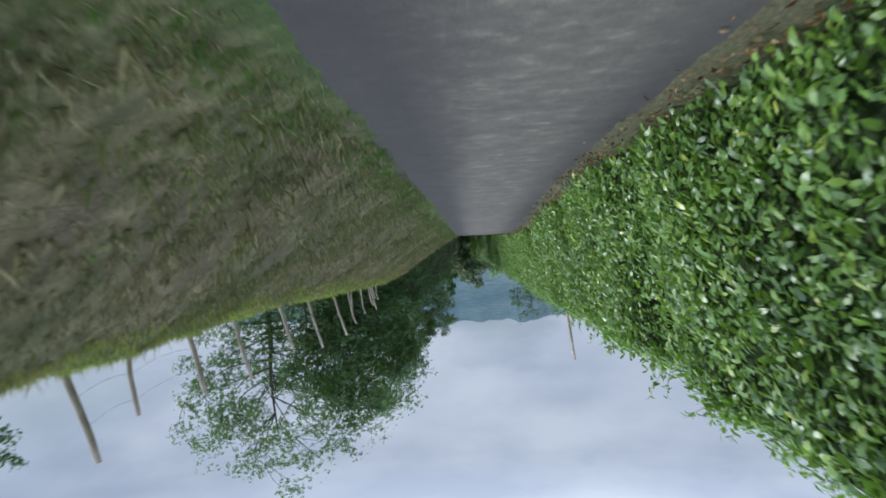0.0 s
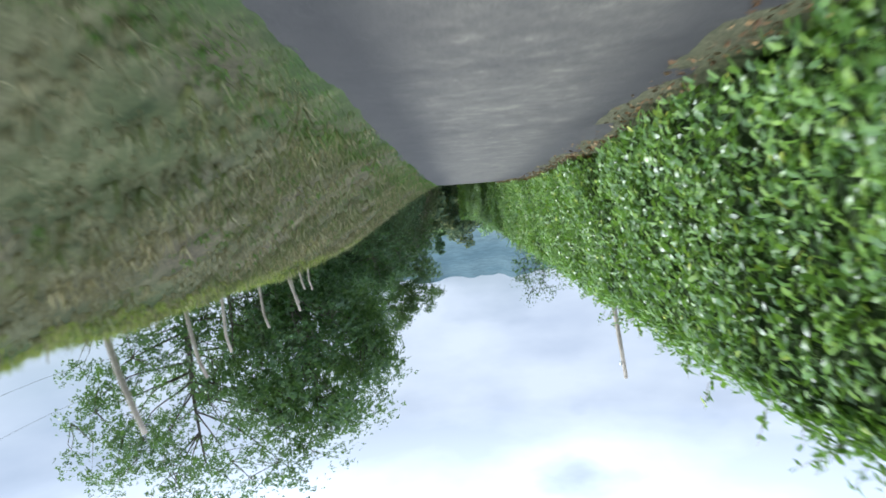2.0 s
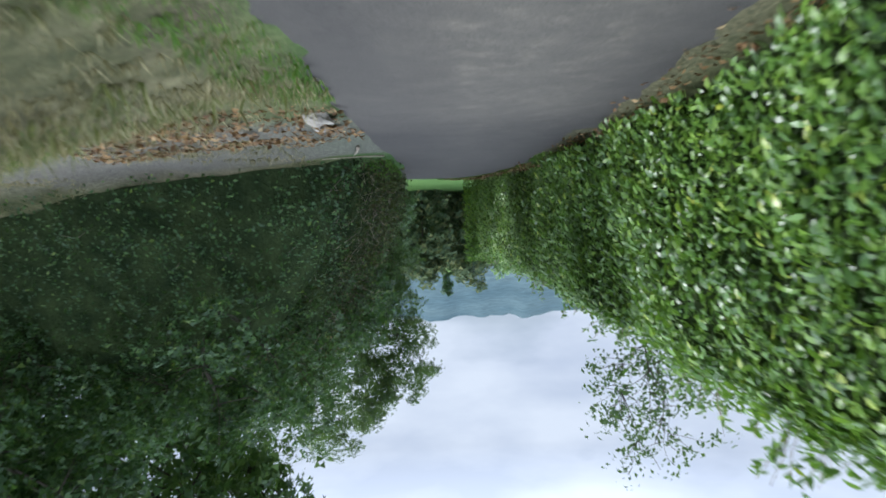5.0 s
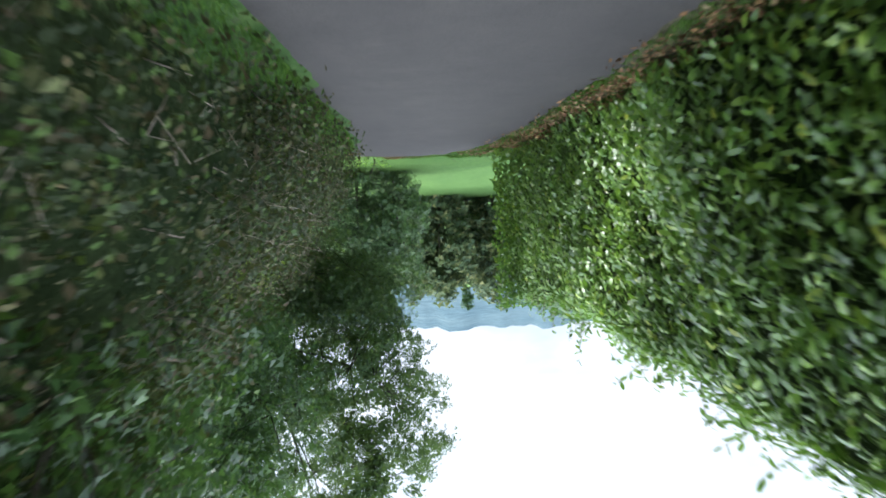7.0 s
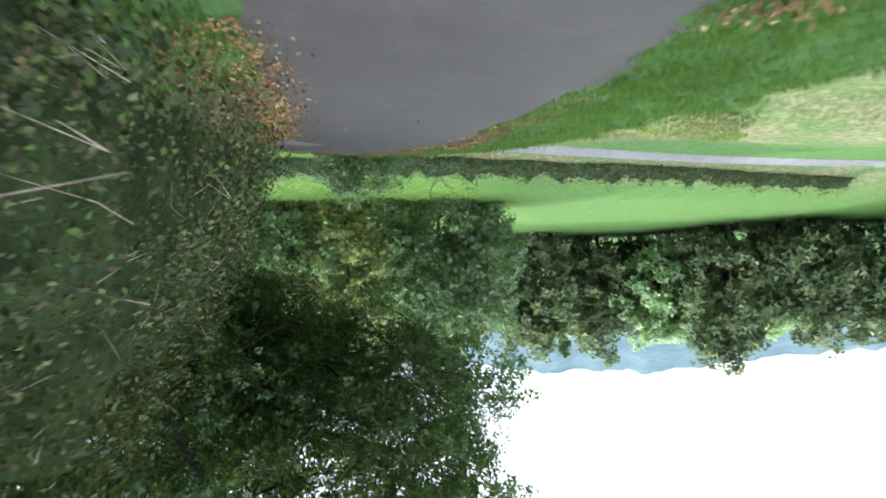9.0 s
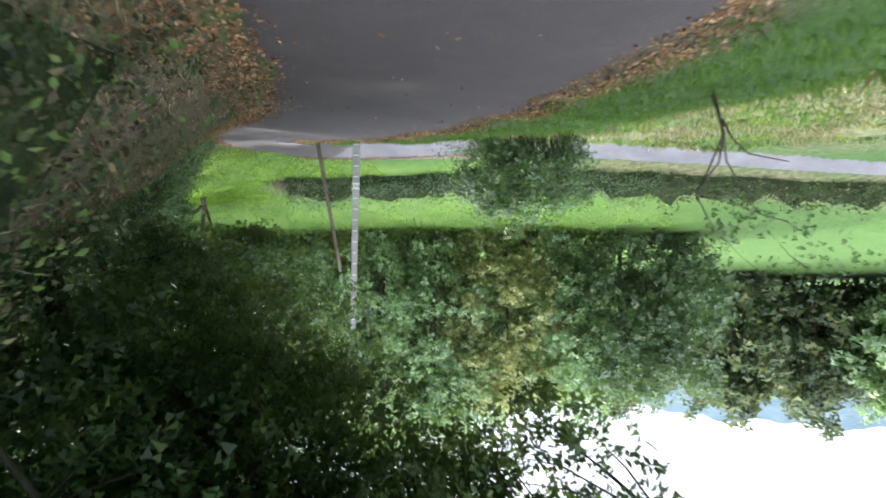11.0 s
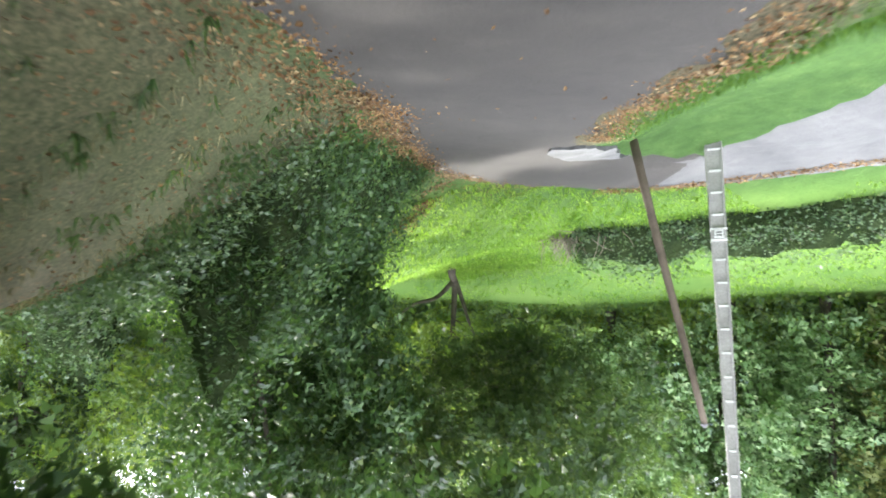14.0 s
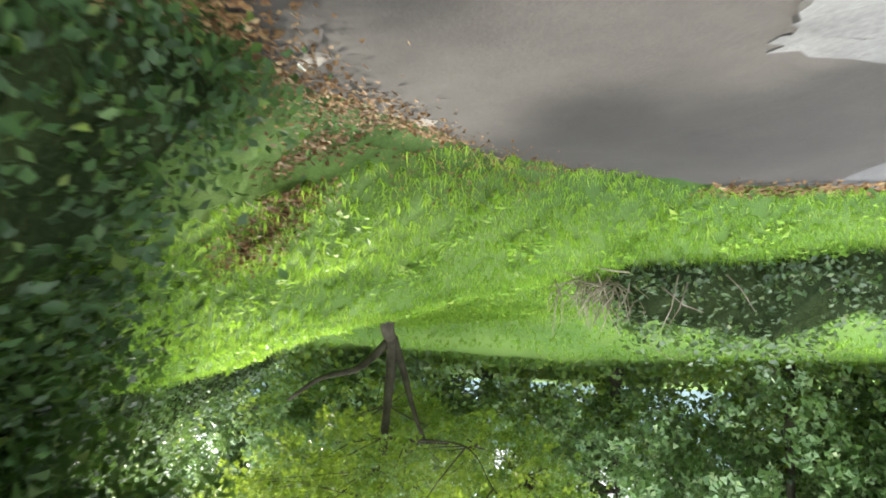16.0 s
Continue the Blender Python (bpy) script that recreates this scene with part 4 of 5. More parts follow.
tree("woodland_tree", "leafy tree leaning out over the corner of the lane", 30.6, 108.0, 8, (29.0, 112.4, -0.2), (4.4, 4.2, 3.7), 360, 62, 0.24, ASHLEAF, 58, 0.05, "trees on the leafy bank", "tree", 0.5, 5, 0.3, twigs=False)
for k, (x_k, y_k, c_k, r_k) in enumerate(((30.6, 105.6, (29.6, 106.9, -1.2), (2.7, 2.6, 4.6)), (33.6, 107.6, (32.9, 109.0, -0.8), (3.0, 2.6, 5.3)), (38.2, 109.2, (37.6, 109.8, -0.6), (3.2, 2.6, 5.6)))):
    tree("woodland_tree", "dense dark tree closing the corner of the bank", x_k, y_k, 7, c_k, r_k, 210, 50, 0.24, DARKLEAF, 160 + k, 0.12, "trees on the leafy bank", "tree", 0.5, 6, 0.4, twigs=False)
# High crowns added to keep the sun off the bank, open below.
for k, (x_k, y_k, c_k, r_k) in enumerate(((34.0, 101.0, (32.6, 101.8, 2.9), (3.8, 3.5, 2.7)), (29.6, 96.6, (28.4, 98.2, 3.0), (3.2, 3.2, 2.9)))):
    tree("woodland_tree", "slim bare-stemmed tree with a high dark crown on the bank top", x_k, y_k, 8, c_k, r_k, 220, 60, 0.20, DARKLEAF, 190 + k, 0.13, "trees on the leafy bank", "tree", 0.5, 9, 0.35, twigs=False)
# Added for the bright gap behind the bank, its light in their leaf colour.
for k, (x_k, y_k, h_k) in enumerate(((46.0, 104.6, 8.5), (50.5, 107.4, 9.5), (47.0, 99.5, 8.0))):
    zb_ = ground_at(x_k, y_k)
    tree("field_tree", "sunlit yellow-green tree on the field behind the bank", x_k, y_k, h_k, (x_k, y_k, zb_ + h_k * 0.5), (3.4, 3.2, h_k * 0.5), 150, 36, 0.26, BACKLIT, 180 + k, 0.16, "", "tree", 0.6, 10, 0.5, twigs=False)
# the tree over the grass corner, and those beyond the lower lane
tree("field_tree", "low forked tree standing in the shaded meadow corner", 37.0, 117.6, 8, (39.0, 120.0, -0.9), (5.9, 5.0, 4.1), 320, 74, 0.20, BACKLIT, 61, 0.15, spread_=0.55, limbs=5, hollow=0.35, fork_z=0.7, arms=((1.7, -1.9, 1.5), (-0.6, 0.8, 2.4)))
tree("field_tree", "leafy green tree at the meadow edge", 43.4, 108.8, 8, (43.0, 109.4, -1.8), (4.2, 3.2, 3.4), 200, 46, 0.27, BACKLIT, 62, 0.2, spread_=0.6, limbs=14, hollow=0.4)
for k, (tx_, ty_, top_, rad_, mat_) in enumerate(((12.8, 145.5, 13, 4.4, MIDLEAF), (17.0, 143.5, 14, 4.8, MIDLEAF), (21.4, 142.0, 14, 4.8, HAZYLEAF), (25.6, 139.8, 15, 5.0, OLIVE), (30.4, 136.8, 18, 4.8, HAZYLEAF), (35.0, 136.0, 19, 5.0, HAZYLEAF), (32.8, 140.5, 20, 5.0, MIDLEAF), (38.5, 141.0, 19, 5.6, HAZYLEAF), (46.0, 140.0, 17, 6.0, MIDLEAF), (41.0, 133.5, 17, 4.8, HAZYLEAF), (23.0, 147.0, 16, 6.2, HAZYLEAF), (31.0, 143.0, 19, 6.2, HAZYLEAF), (48.5, 126.5, 10, 4.6, HAZYLEAF), (59.0, 125.5, 13, 5.0, MIDLEAF), (72.0, 119.0, 13, 6.0, MIDLEAF), (76.0, 130.0, 13, 6.0, HAZYLEAF), (48.5, 105.5, 12, 4.4, MIDLEAF), (47.0, 132.0, 11, 4.8, HAZYLEAF), (54.0, 128.0, 11, 4.8, HAZYLEAF), (61.0, 135.0, 17, 6.0, MIDLEAF))):
    zb_ = ground_at(tx_, ty_)
    tree("meadow_tree", "mid-green broadleaf tree in the row across the meadow", tx_, ty_, top_, (tx_, ty_, zb_ + top_ * 0.48), (rad_, rad_, top_ * 0.54), 300, 28 if 20 < tx_ < 50 and ty_ < 142 else 15, 0.49 if 20 < tx_ < 50 and ty_ < 142 else 0.62, mat_, 70 + k, 0.22, "row of trees across the meadow", "tree", 0.7, 12, 0.5, twigs=False)
# shrubs on the slope left of the bend
zs_ = ground_at(12.6, 104.2)
tree("slope_shrub", "leafy dark green shrub on the grassy slope", 12.2, 104.4, 4, (11.9, 104.5, zs_ + 1.5), (1.8, 1.6, 1.55), 140, 60, 0.15, DARKLEAF, 81, 0.07, "", "shrub", 0.36, 10, 0.35)
zs_ = ground_at(6.3, 94.5)
tree("sapling", "small forked sapling with dark bare limbs and sparse leaves", 6.3, 94.5, 2.4, (5.9, 94.9, zs_ + 1.75), (1.35, 1.2, 0.55), 40, 9, 0.08, DARKLEAF, 82, 0.02, "", "sapling", 0.2, 4, 0.4, twigs=False, fork_z=0.6, arms=((-0.75, 0.5, 0.25), (0.3, 0.1, 0.75), (-0.2, 0.8, 0.9)))
tree("sapling", "thin sparse sapling beside the lower lane", 15.2, 107.5, 4.0, (15.0, 107.7, ground_at(15.2, 107.5) + 2.4), (1.5, 1.2, 1.5), 40, 9, 0.10, MIDLEAF, 83, 0.02, "", "sapling", 0.3, 10, 0.4)
# twiggy tree that rises out of the hedge
sx, sy = lane_place(64.5, -5.2)
tree("twiggy_tree", "thin twiggy small-leaved tree rising behind the hedge", sx[0], sy[0], 8, (sx[0] - 0.2, sy[0], 7.5), (1.9, 2.2, 2.2), 100, 14, 0.16, OAK, 84, 0.06, "", "tree", 0.3, 18, 0.35, template=PLAIN)
tree("sapling", "small ferny sapling on the bank top", 6.75, 9.0, 3, (6.72, 9.1, 3.95), (0.28, 0.28, 0.5), 16, 14, 0.08, DARKLEAF, 85, 0.018, "", "sapling", 0.10, 8, 0.3, template=PLAIN)

# far wood edge across the meadow
far_r = np.random.default_rng(90)
for k in range(26):
    a_k = radians(-22 + 2.3 * k)
    dist_k = 118 + far_r.uniform(-7, 9) + 10 * (k % 2)
    fx, fy = 3 - math.sin(a_k) * dist_k, 80 + math.cos(a_k) * dist_k * 0.88
    zf, hf, rf = ground_at(fx, fy), far_r.uniform(15, 20), far_r.uniform(5.5, 7.8)
    tree("far_tree", "hazy green tree in the wood edge beyond the meadow", fx, fy, hf, (fx, fy, zf + hf * 0.5), (rf, rf, hf * 0.52), 110, 20, 1.6, FARLEAF if k % 3 else HAZYLEAF, 100 + k, 0.3, "far wood edge", "tree", 1.15, 6, 0.55, twigs=False)
tree("conifer", "small pointed conifer above the far wood", 11.2, 312, 30, (11.2, 312, 12.0), (2.6, 2.6, 15), 110, 40, 1.2, DARKLEAF, 140, 0.25, "", "tree", 0.8, 6, 0.3, twigs=False)


# ------------------------------------------------------------------ thickets: brambles and low hedges
def thicket(name, label, line, width, height, n, leaf, material, seed, stems=60, template=PLAIN, lumpy=0.42, category="bramble thicket", core=True, loose=0.11):
    """A mass of leaves over an uneven mound that follows a line of places on the ground."""
    r = np.random.default_rng(seed)
    root = thing(name, 0, 0, 0, label, category)
    line = np.array(line, float)
    seg = np.concatenate([[0], np.cumsum(np.linalg.norm(np.diff(line, axis=0), axis=1))])

    def spot(s, w, out_):
        x, y = np.interp(s, seg, line[:, 0]), np.interp(s, seg, line[:, 1])
        x2, y2 = np.interp(s + .1, seg, line[:, 0]), np.interp(s + .1, seg, line[:, 1])
        x1, y1 = np.interp(s - .1, seg, line[:, 0]), np.interp(s - .1, seg, line[:, 1])
        tx, ty = x2 - x1, y2 - y1
        nn = np.hypot(tx, ty) + 1e-9
        ends = np.clip(np.minimum(s, seg[-1] - s) / (0.5 * width), 0.0, 1) ** 0.5
        d = np.cos(w) * width / 2 * out_
        g = ground(x + d * ty / nn, y - d * tx / nn)
        pz = np.stack([s, w * 2, 0 * s], 1)
        h = np.sin(w) * height * ends * (1 + lumpy * lumps(pz, 1.1, seed) + 0.5 * lumpy * lumps(pz, 2.9, seed + 1)) * out_
        return np.stack([x + d * ty / nn, y - d * tx / nn, g + np.maximum(h, -0.05)], 1), np.stack([np.cos(w) * ty / nn, -np.cos(w) * tx / nn, np.sin(w) + 0.2], 1)

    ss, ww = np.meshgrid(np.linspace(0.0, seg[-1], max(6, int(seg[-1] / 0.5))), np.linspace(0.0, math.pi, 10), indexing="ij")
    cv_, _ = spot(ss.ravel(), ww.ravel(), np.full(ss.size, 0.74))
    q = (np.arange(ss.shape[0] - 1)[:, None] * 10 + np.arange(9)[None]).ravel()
    # Dark sheet under the leaves, painting the shade among the stems.
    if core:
        mesh_part("stem_shade", quick_mesh("stem_shade", cv_, np.concatenate([np.stack([q, q + 10, q + 11], 1), np.stack([q, q + 11, q + 1], 1)]), CORE), root, "dark sheet painted for tangled stems and shade inside")
    s, w = r.uniform(0, seg[-1], n), r.uniform(0.0, math.pi, n)
    p, nrm = spot(s, w, r.choice([0.8, 0.92, 1.0, 1.08], n) + r.normal(0, 0.04, n))
    gap = lumps(p, 3.3, seed * 0.37) + 0.5 * lumps(p, 7.0, seed * 0.11) > -0.34 + 0.25 * r.normal(0, 1, n)
    p, nrm, n = p[gap], nrm[gap], int(gap.sum())
    mesh_part("foliage", quick_mesh("foliage", *strew(template, p + r.normal(0, loose, (n, 3)) * r.uniform(0.3, 1.3, (n, 1)), facing(nrm + r.normal(0, .6, (n, 3)), r.uniform(0, 6.28, n)), leaf * r.uniform(.6, 1.4, n)), material, True), root, kind="stuff")
    if stems:
        st = []
        for k in range(stems):
            a, _ = spot(np.array([r.uniform(0, seg[-1])]), np.array([r.uniform(0.1, 3.0)]), np.array([0.85]))
            L = r.uniform(.25, .7)
            b2 = a[0] + np.array([r.normal(0, .4), r.normal(0, .4), r.uniform(.15, .6)]) * L
            c2 = b2 + np.array([r.normal(0, .3), r.normal(0, .3), r.uniform(-.45, .25)]) * L
            st.append(tube([a[0], b2, c2], [.006, .005, .003], 3))
        mesh_part("stem_tangle", quick_mesh("stem_tangle", *joined(st), TWIG, True), root, "pale arching bramble stems", "stuff")
    return root


def along(ya, yb, d, n=14):
    ys = np.linspace(ya, yb, n)
    x, y = lane_place(ys, d)
    return np.stack([x, y], 1)


thicket("bramble_bank", "dark green bramble and ivy bank beside the lane", along(59.3, 70, 3.2), 3.6, 2.7, 40000, 0.070, BRAMBLE, 201, 420)
thicket("bramble_bank", "dark bushes along the far side of the gateway", [(2.6, 60.4), (4.2, 59.8), (7.0, 59.8), (12.0, 60.9), (17, 62.5)], 2.9, 3.3, 26000, 0.085, DARKLEAF, 210, 50)
thicket("bramble_bank", "browning bramble bank with dry stems", along(68, 79.3, 3.25), 3.7, 2.0, 38000, 0.062, BRAMBLE, 202, 480)
# Green crest in the brighter leaf: sun on the bramble tops is put into colour.
thicket("bramble_bank", "green ivy crest painted sun-bright over the end of the brown bramble bank", along(71.5, 79.6, 3.9), 2.4, 1.75, 11000, 0.10, BACKLIT, 218, 60, lumpy=0.5)
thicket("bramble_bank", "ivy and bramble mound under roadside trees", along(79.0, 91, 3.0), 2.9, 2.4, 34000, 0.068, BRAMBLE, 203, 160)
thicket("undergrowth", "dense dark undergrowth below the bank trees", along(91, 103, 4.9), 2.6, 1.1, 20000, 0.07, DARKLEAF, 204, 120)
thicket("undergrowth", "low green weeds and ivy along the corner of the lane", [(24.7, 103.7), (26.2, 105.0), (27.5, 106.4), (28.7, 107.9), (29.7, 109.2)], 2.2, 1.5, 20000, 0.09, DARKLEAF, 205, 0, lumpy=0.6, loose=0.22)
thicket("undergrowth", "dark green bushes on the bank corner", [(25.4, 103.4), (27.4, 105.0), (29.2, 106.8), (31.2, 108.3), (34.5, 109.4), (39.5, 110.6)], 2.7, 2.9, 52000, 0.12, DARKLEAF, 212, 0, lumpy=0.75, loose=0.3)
thicket("undergrowth", "sunlit bushes at the foot of the meadow trees", [(38.5, 111.6), (42.0, 113.4), (45.5, 116.6), (47.5, 120.5)], 3.2, 2.6, 9000, 0.16, MIDLEAF, 213, 20)
thicket("undergrowth", "low leafy growth under the meadow trees", [(17, 143), (24, 139), (31, 136.5), (38, 135), (44, 130), (50, 122), (51, 114)], 4.0, 2.4, 15000, 0.26, BACKLIT, 211, 0, lumpy=0.7, core=False)
thicket("low_hedge", "low clipped dark field hedge along the lower lane", [(31.4, 118.2), (30.0, 120.6), (27.0, 122.6), (22.5, 124.0), (17.5, 126.0), (12.0, 130.0)], 1.5, 1.25, 17000, 0.12, MIDLEAF, 206, 90, lumpy=0.65, category="hedge")
thicket("undergrowth", "tangled green scrub on the slope above the lower lane", [(37.5, 103.0), (41.0, 105.0), (44.5, 106.3), (48.5, 107.8), (53.0, 108.5)], 3.4, 1.7, 9000, 0.17, MIDLEAF, 215, 0, lumpy=0.7)
thicket("undergrowth", "loose green weeds over the leafy slope at the corner", [(25.6, 101.2), (27.6, 102.6), (29.6, 104.2), (31.6, 105.8)], 3.6, 0.8, 9000, 0.09, MIDLEAF, 216, 0, lumpy=0.8, core=False, loose=0.25)
thicket("undergrowth", "low trailing weeds over the foot of the bank", [(23.0, 103.6), (24.0, 103.3), (24.8, 103.2), (25.4, 102.7), (26.4, 101.8)], 1.7, 0.45, 7000, 0.07, MIDLEAF, 217, 0, lumpy=0.8, core=False, loose=0.16)
thicket("low_hedge", "brown straggling field hedge along the lower lane", [(13.2, 129.2), (4.0, 137.0), (-4.0, 143.0), (-14, 150.5), (-26, 158)], 1.7, 1.2, 9000, 0.2, BRAMBLE, 207, 60, lumpy=0.8, category="hedge")
thicket("bramble_patch", "yellowing bramble patch on the rough slope", [(3.0, 99.5), (5.0, 104.0), (6.5, 109.5), (8.5, 114.5)], 4.5, 0.8, 9000, 0.13, GRASS_CREST, 208, 120)
thicket("bramble_patch", "pale scrubby growth on the rough slope", [(-2.0, 93.0), (-0.5, 100.0), (0.5, 108.0), (1.0, 116.0)], 5.0, 0.8, 9000, 0.13, GRASS_CREST, 209, 140)

for k, (x_k, y_k, r_k) in enumerate(((4.2, 97.6, 0.7), (2.2, 99.4, 0.9), (0.4, 96.6, 1.0), (6.2, 101.6, 0.8), (3.6, 104.6, 1.1), (-1.6, 101.4, 1.2), (0.8, 107.6, 1.3))):
    thicket("weed_clump", "dark clump of weeds with pale stems on the rough slope", [(x_k - r_k, y_k - 0.4 * r_k), (x_k, y_k), (x_k + r_k, y_k + 0.5 * r_k)], 1.5 * r_k, 0.55, int(1100 * r_k), 0.085, BRAMBLE if k % 2 else MIDLEAF, 220 + k, 46, lumpy=0.7, category="weeds", core=False, loose=0.18)

# ------------------------------------------------------------------ grass and leaf litter
def grass(name, label, x, y, height, material, seed, n_keep=None):
    r = np.random.default_rng(seed)
    n = len(x)
    z = ground(x, y) - 0.02
    rots = turns(r.uniform(0, 6.28, n), r.normal(0, .22, n), r.uniform(0, 6.28, n))
    s = height * r.uniform(.5, 1.4, n)
    sizes = np.stack([s * 1.2, s * 1.2, s], 1)
    return tagged(new(name, quick_mesh(name, *strew(TUFT, np.stack([x, y, z], 1), rots, sizes), material)), label, "grass", kind="stuff")


g_ = np.random.default_rng(300)


def lane_scatter(n, ya, yb, da, db, power=1.0):
    ys = g_.uniform(ya, yb, n)
    d = da + (db - da) * g_.random(n) ** power
    return lane_place(ys, d)


def thinned(x, y, scale, seed, keep):
    k = lumps(np.stack([x, y, 0 * x], 1), scale, seed) > keep
    return x[k], y[k]


grass("bank_grass", "dry olive-brown mown grass on the roadside bank", *thinned(*lane_scatter(26000, -6, 53, 1.2, 5.3, 0.9), 1.5, 1.0, -0.22), 0.12, GRASS_DRY, 301)
grass("bank_olive_grass", "short olive-green grass covering the roadside bank", *thinned(*thinned(*lane_scatter(27000, -6, 53, 1.2, 5.3, 0.9), 1.5, 1.0, -0.22), 0.55, 4.0, -0.15), 0.12, GRASS_OLIVE, 318)
grass("bank_green_grass", "green grass tufts low on the roadside bank", *thinned(*lane_scatter(11000, -6, 53, 1.25, 5.0, 1.5), 0.8, 2.0, 0.28), 0.10, GRASS_GREEN, 302)
grass("dry_stalks", "pale straw stalks standing out of the bank grass", *thinned(*lane_scatter(4200, -6, 54, 1.5, 5.4), 1.2, 7.0, 0.2), 0.22, GRASS_DRY, 309)
grass("dry_tussocks", "coarse matted tussocks of dry grass on the bank", *thinned(*lane_scatter(3200, -6, 53, 1.5, 5.2), 1.1, 5.0, 0.1), 0.26, GRASS_OLIVE, 313)
# Olive grass brighter than the bank's: the crest's sunlit rim is painted in.
grass("bank_top_grass", "olive sunlit grass along the crest of the bank", *lane_scatter(9000, -6, 52, 4.5, 6.4), 0.14, GRASS_CREST, 303)
grass("verge_tufts", "dark green grass tufts along the road edge below the bank", *lane_scatter(7000, -6, 53, 1.18, 1.8), 0.10, GRASS_GREEN, 314)
grass("verge_grass", "green grass on the verge below the bushy bank", *lane_scatter(5000, 60, 82, 1.3, 2.6, 1.5), 0.12, GRASS_GREEN, 304)
grass("bank_ferns", "dark green ferny weeds on the leafy bank", *thinned(*lane_scatter(16000, 82, 107.5, 1.5, 9.5), 2.6, 8.0, 0.16), 0.15, DARKLEAF, 312)
grass("bank_dry_growth", "thin dull olive growth over the shaded bank", *thinned(*lane_scatter(15000, 82, 107, 1.6, 8.5), 1.9, 4.0, -0.1), 0.11, GRASS_DRY, 315)
grass("slope_grass", "green grass on the slope left of the bend", *lane_scatter(15000, 78, 107, -5.6, -2.1, 0.8), 0.11, GRASS_GREEN, 305)
x_, y_ = g_.uniform(26.5, 42, 24000), g_.uniform(107, 122, 24000)
n2 = near_line(ROAD2, x_, y_)
k_ = (n2[1] > 0) & (n2[2] > 1.6) & (near_line(LANE, x_, y_)[2] > 1.55)
grass("corner_grass", "meadow grass on the corner, painted bright as in sun", x_[k_], y_[k_], 0.15, GRASS_LIT, 306)
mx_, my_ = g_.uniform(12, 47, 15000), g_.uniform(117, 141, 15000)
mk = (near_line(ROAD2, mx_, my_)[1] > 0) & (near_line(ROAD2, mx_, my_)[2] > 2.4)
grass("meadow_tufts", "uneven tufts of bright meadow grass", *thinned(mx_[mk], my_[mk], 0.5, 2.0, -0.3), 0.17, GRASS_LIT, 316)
sx_, sy_ = g_.uniform(-8, 17, 18000), g_.uniform(90, 126, 18000)
sk = (near_line(LANE, sx_, sy_)[1] < -5) & (near_line(ROAD2, sx_, sy_)[2] > 2.0) & (near_line(SPUR, sx_, sy_)[2] > 2.0) & (near_line(ROAD2, sx_, sy_)[1] < 0)
grass("rough_grass", "rough yellow-green grass on the far slope", *thinned(sx_[sk], sy_[sk], 0.35, 3.0, -0.25), 0.30, GRASS_GREEN, 310)
grass("rough_crest_grass", "yellow-green seeding grass over the rough slope", *thinned(sx_[sk], sy_[sk], 0.8, 9.0, 0.0), 0.26, GRASS_CREST, 317)
grass("rough_dry_grass", "dry bleached grass patches on the far slope", *thinned(sx_[sk], sy_[sk], 0.5, 6.0, 0.12), 0.34, GRASS_DRY, 311)
x_, y_ = lane_scatter(3500, 52.5, 60, 2.5, 9)
grass("gateway_grass", "thin dry grass round the gravel gateway", *thinned(x_, y_, 0.7, 5.0, 0.15), 0.10, GRASS_DRY, 307)
grass("left_verge_grass", "low grass at the foot of the hedge end", *lane_scatter(7000, 60, 86, -3.1, -1.8, 0.8), 0.10, GRASS_GREEN, 308)


def litter(name, label, x, y, size, seed, lift=0.02, material=DEADLEAF):
    r = np.random.default_rng(seed)
    n = len(x)
    z = ground(x, y) + lift + r.uniform(0, .03, n)
    nrm = np.array([[0, 0, 1.0]]) + r.normal(0, .35, (n, 3))
    return tagged(new(name, quick_mesh(name, *strew(PLAIN, np.stack([x, y, z], 1), facing(nrm, r.uniform(0, 6.28, n)), size * r.uniform(.6, 1.4, n)), material)), label, "weeds" if "weeds" in name else "fallen leaves", kind="stuff")


def edge_litter(n, ya, yb, d, wide):
    ys = g_.uniform(ya, yb, n)
    return lane_place(ys, d + (widening(ys) if d > 0 else 0) + g_.normal(0, wide, n) * (1 + (ys > 105) * (d > 0) * 0.6))


litter("leaf_litter_left", "brown fallen leaves along the left road edge", *edge_litter(10000, 84, 107.6, -2.14, 0.15), 0.047, 401)
litter("leaf_litter_right", "brown fallen leaves along the right road edge", *edge_litter(15000, 80, 114, 1.40, 0.2), 0.05, 402)
litter("leaf_litter_hedge", "reddish fallen leaves at the foot of the hedge", *edge_litter(3000, -6, 78, -2.2, 0.16), 0.075, 403)
litter("leaf_litter_hedge_end", "orange fallen leaves by the end of the hedge", *edge_litter(2800, 62, 80, -2.2, 0.24), 0.07, 410, 0.05)
litter("leaf_litter_junction", "wide drift of brown leaves over the asphalt edge at the corner", *edge_litter(2600, 104.5, 112.6, 1.16, 0.12), 0.055, 411, 0.045)
litter("leaf_litter_bank", "dry leaves strewn over the shaded bank", *lane_scatter(20000, 82, 107, 1.4, 8.5, 1.1), 0.048, 404)
litter("leaf_litter_lane", "single leaves scattered over the asphalt", *lane_scatter(170, 84, 106, -1.8, 1.2), 0.055, 405, 0.05)
litter("leaf_litter_gate", "orange leaves on the gravel gateway", *lane_scatter(1500, 53.2, 55.8, 1.3, 5.0), 0.09, 406)
a_ = g_.uniform(0, 1, 1500)
wx, wy = g_.uniform(27.5, 39, 9000), g_.uniform(109.5, 121, 9000)
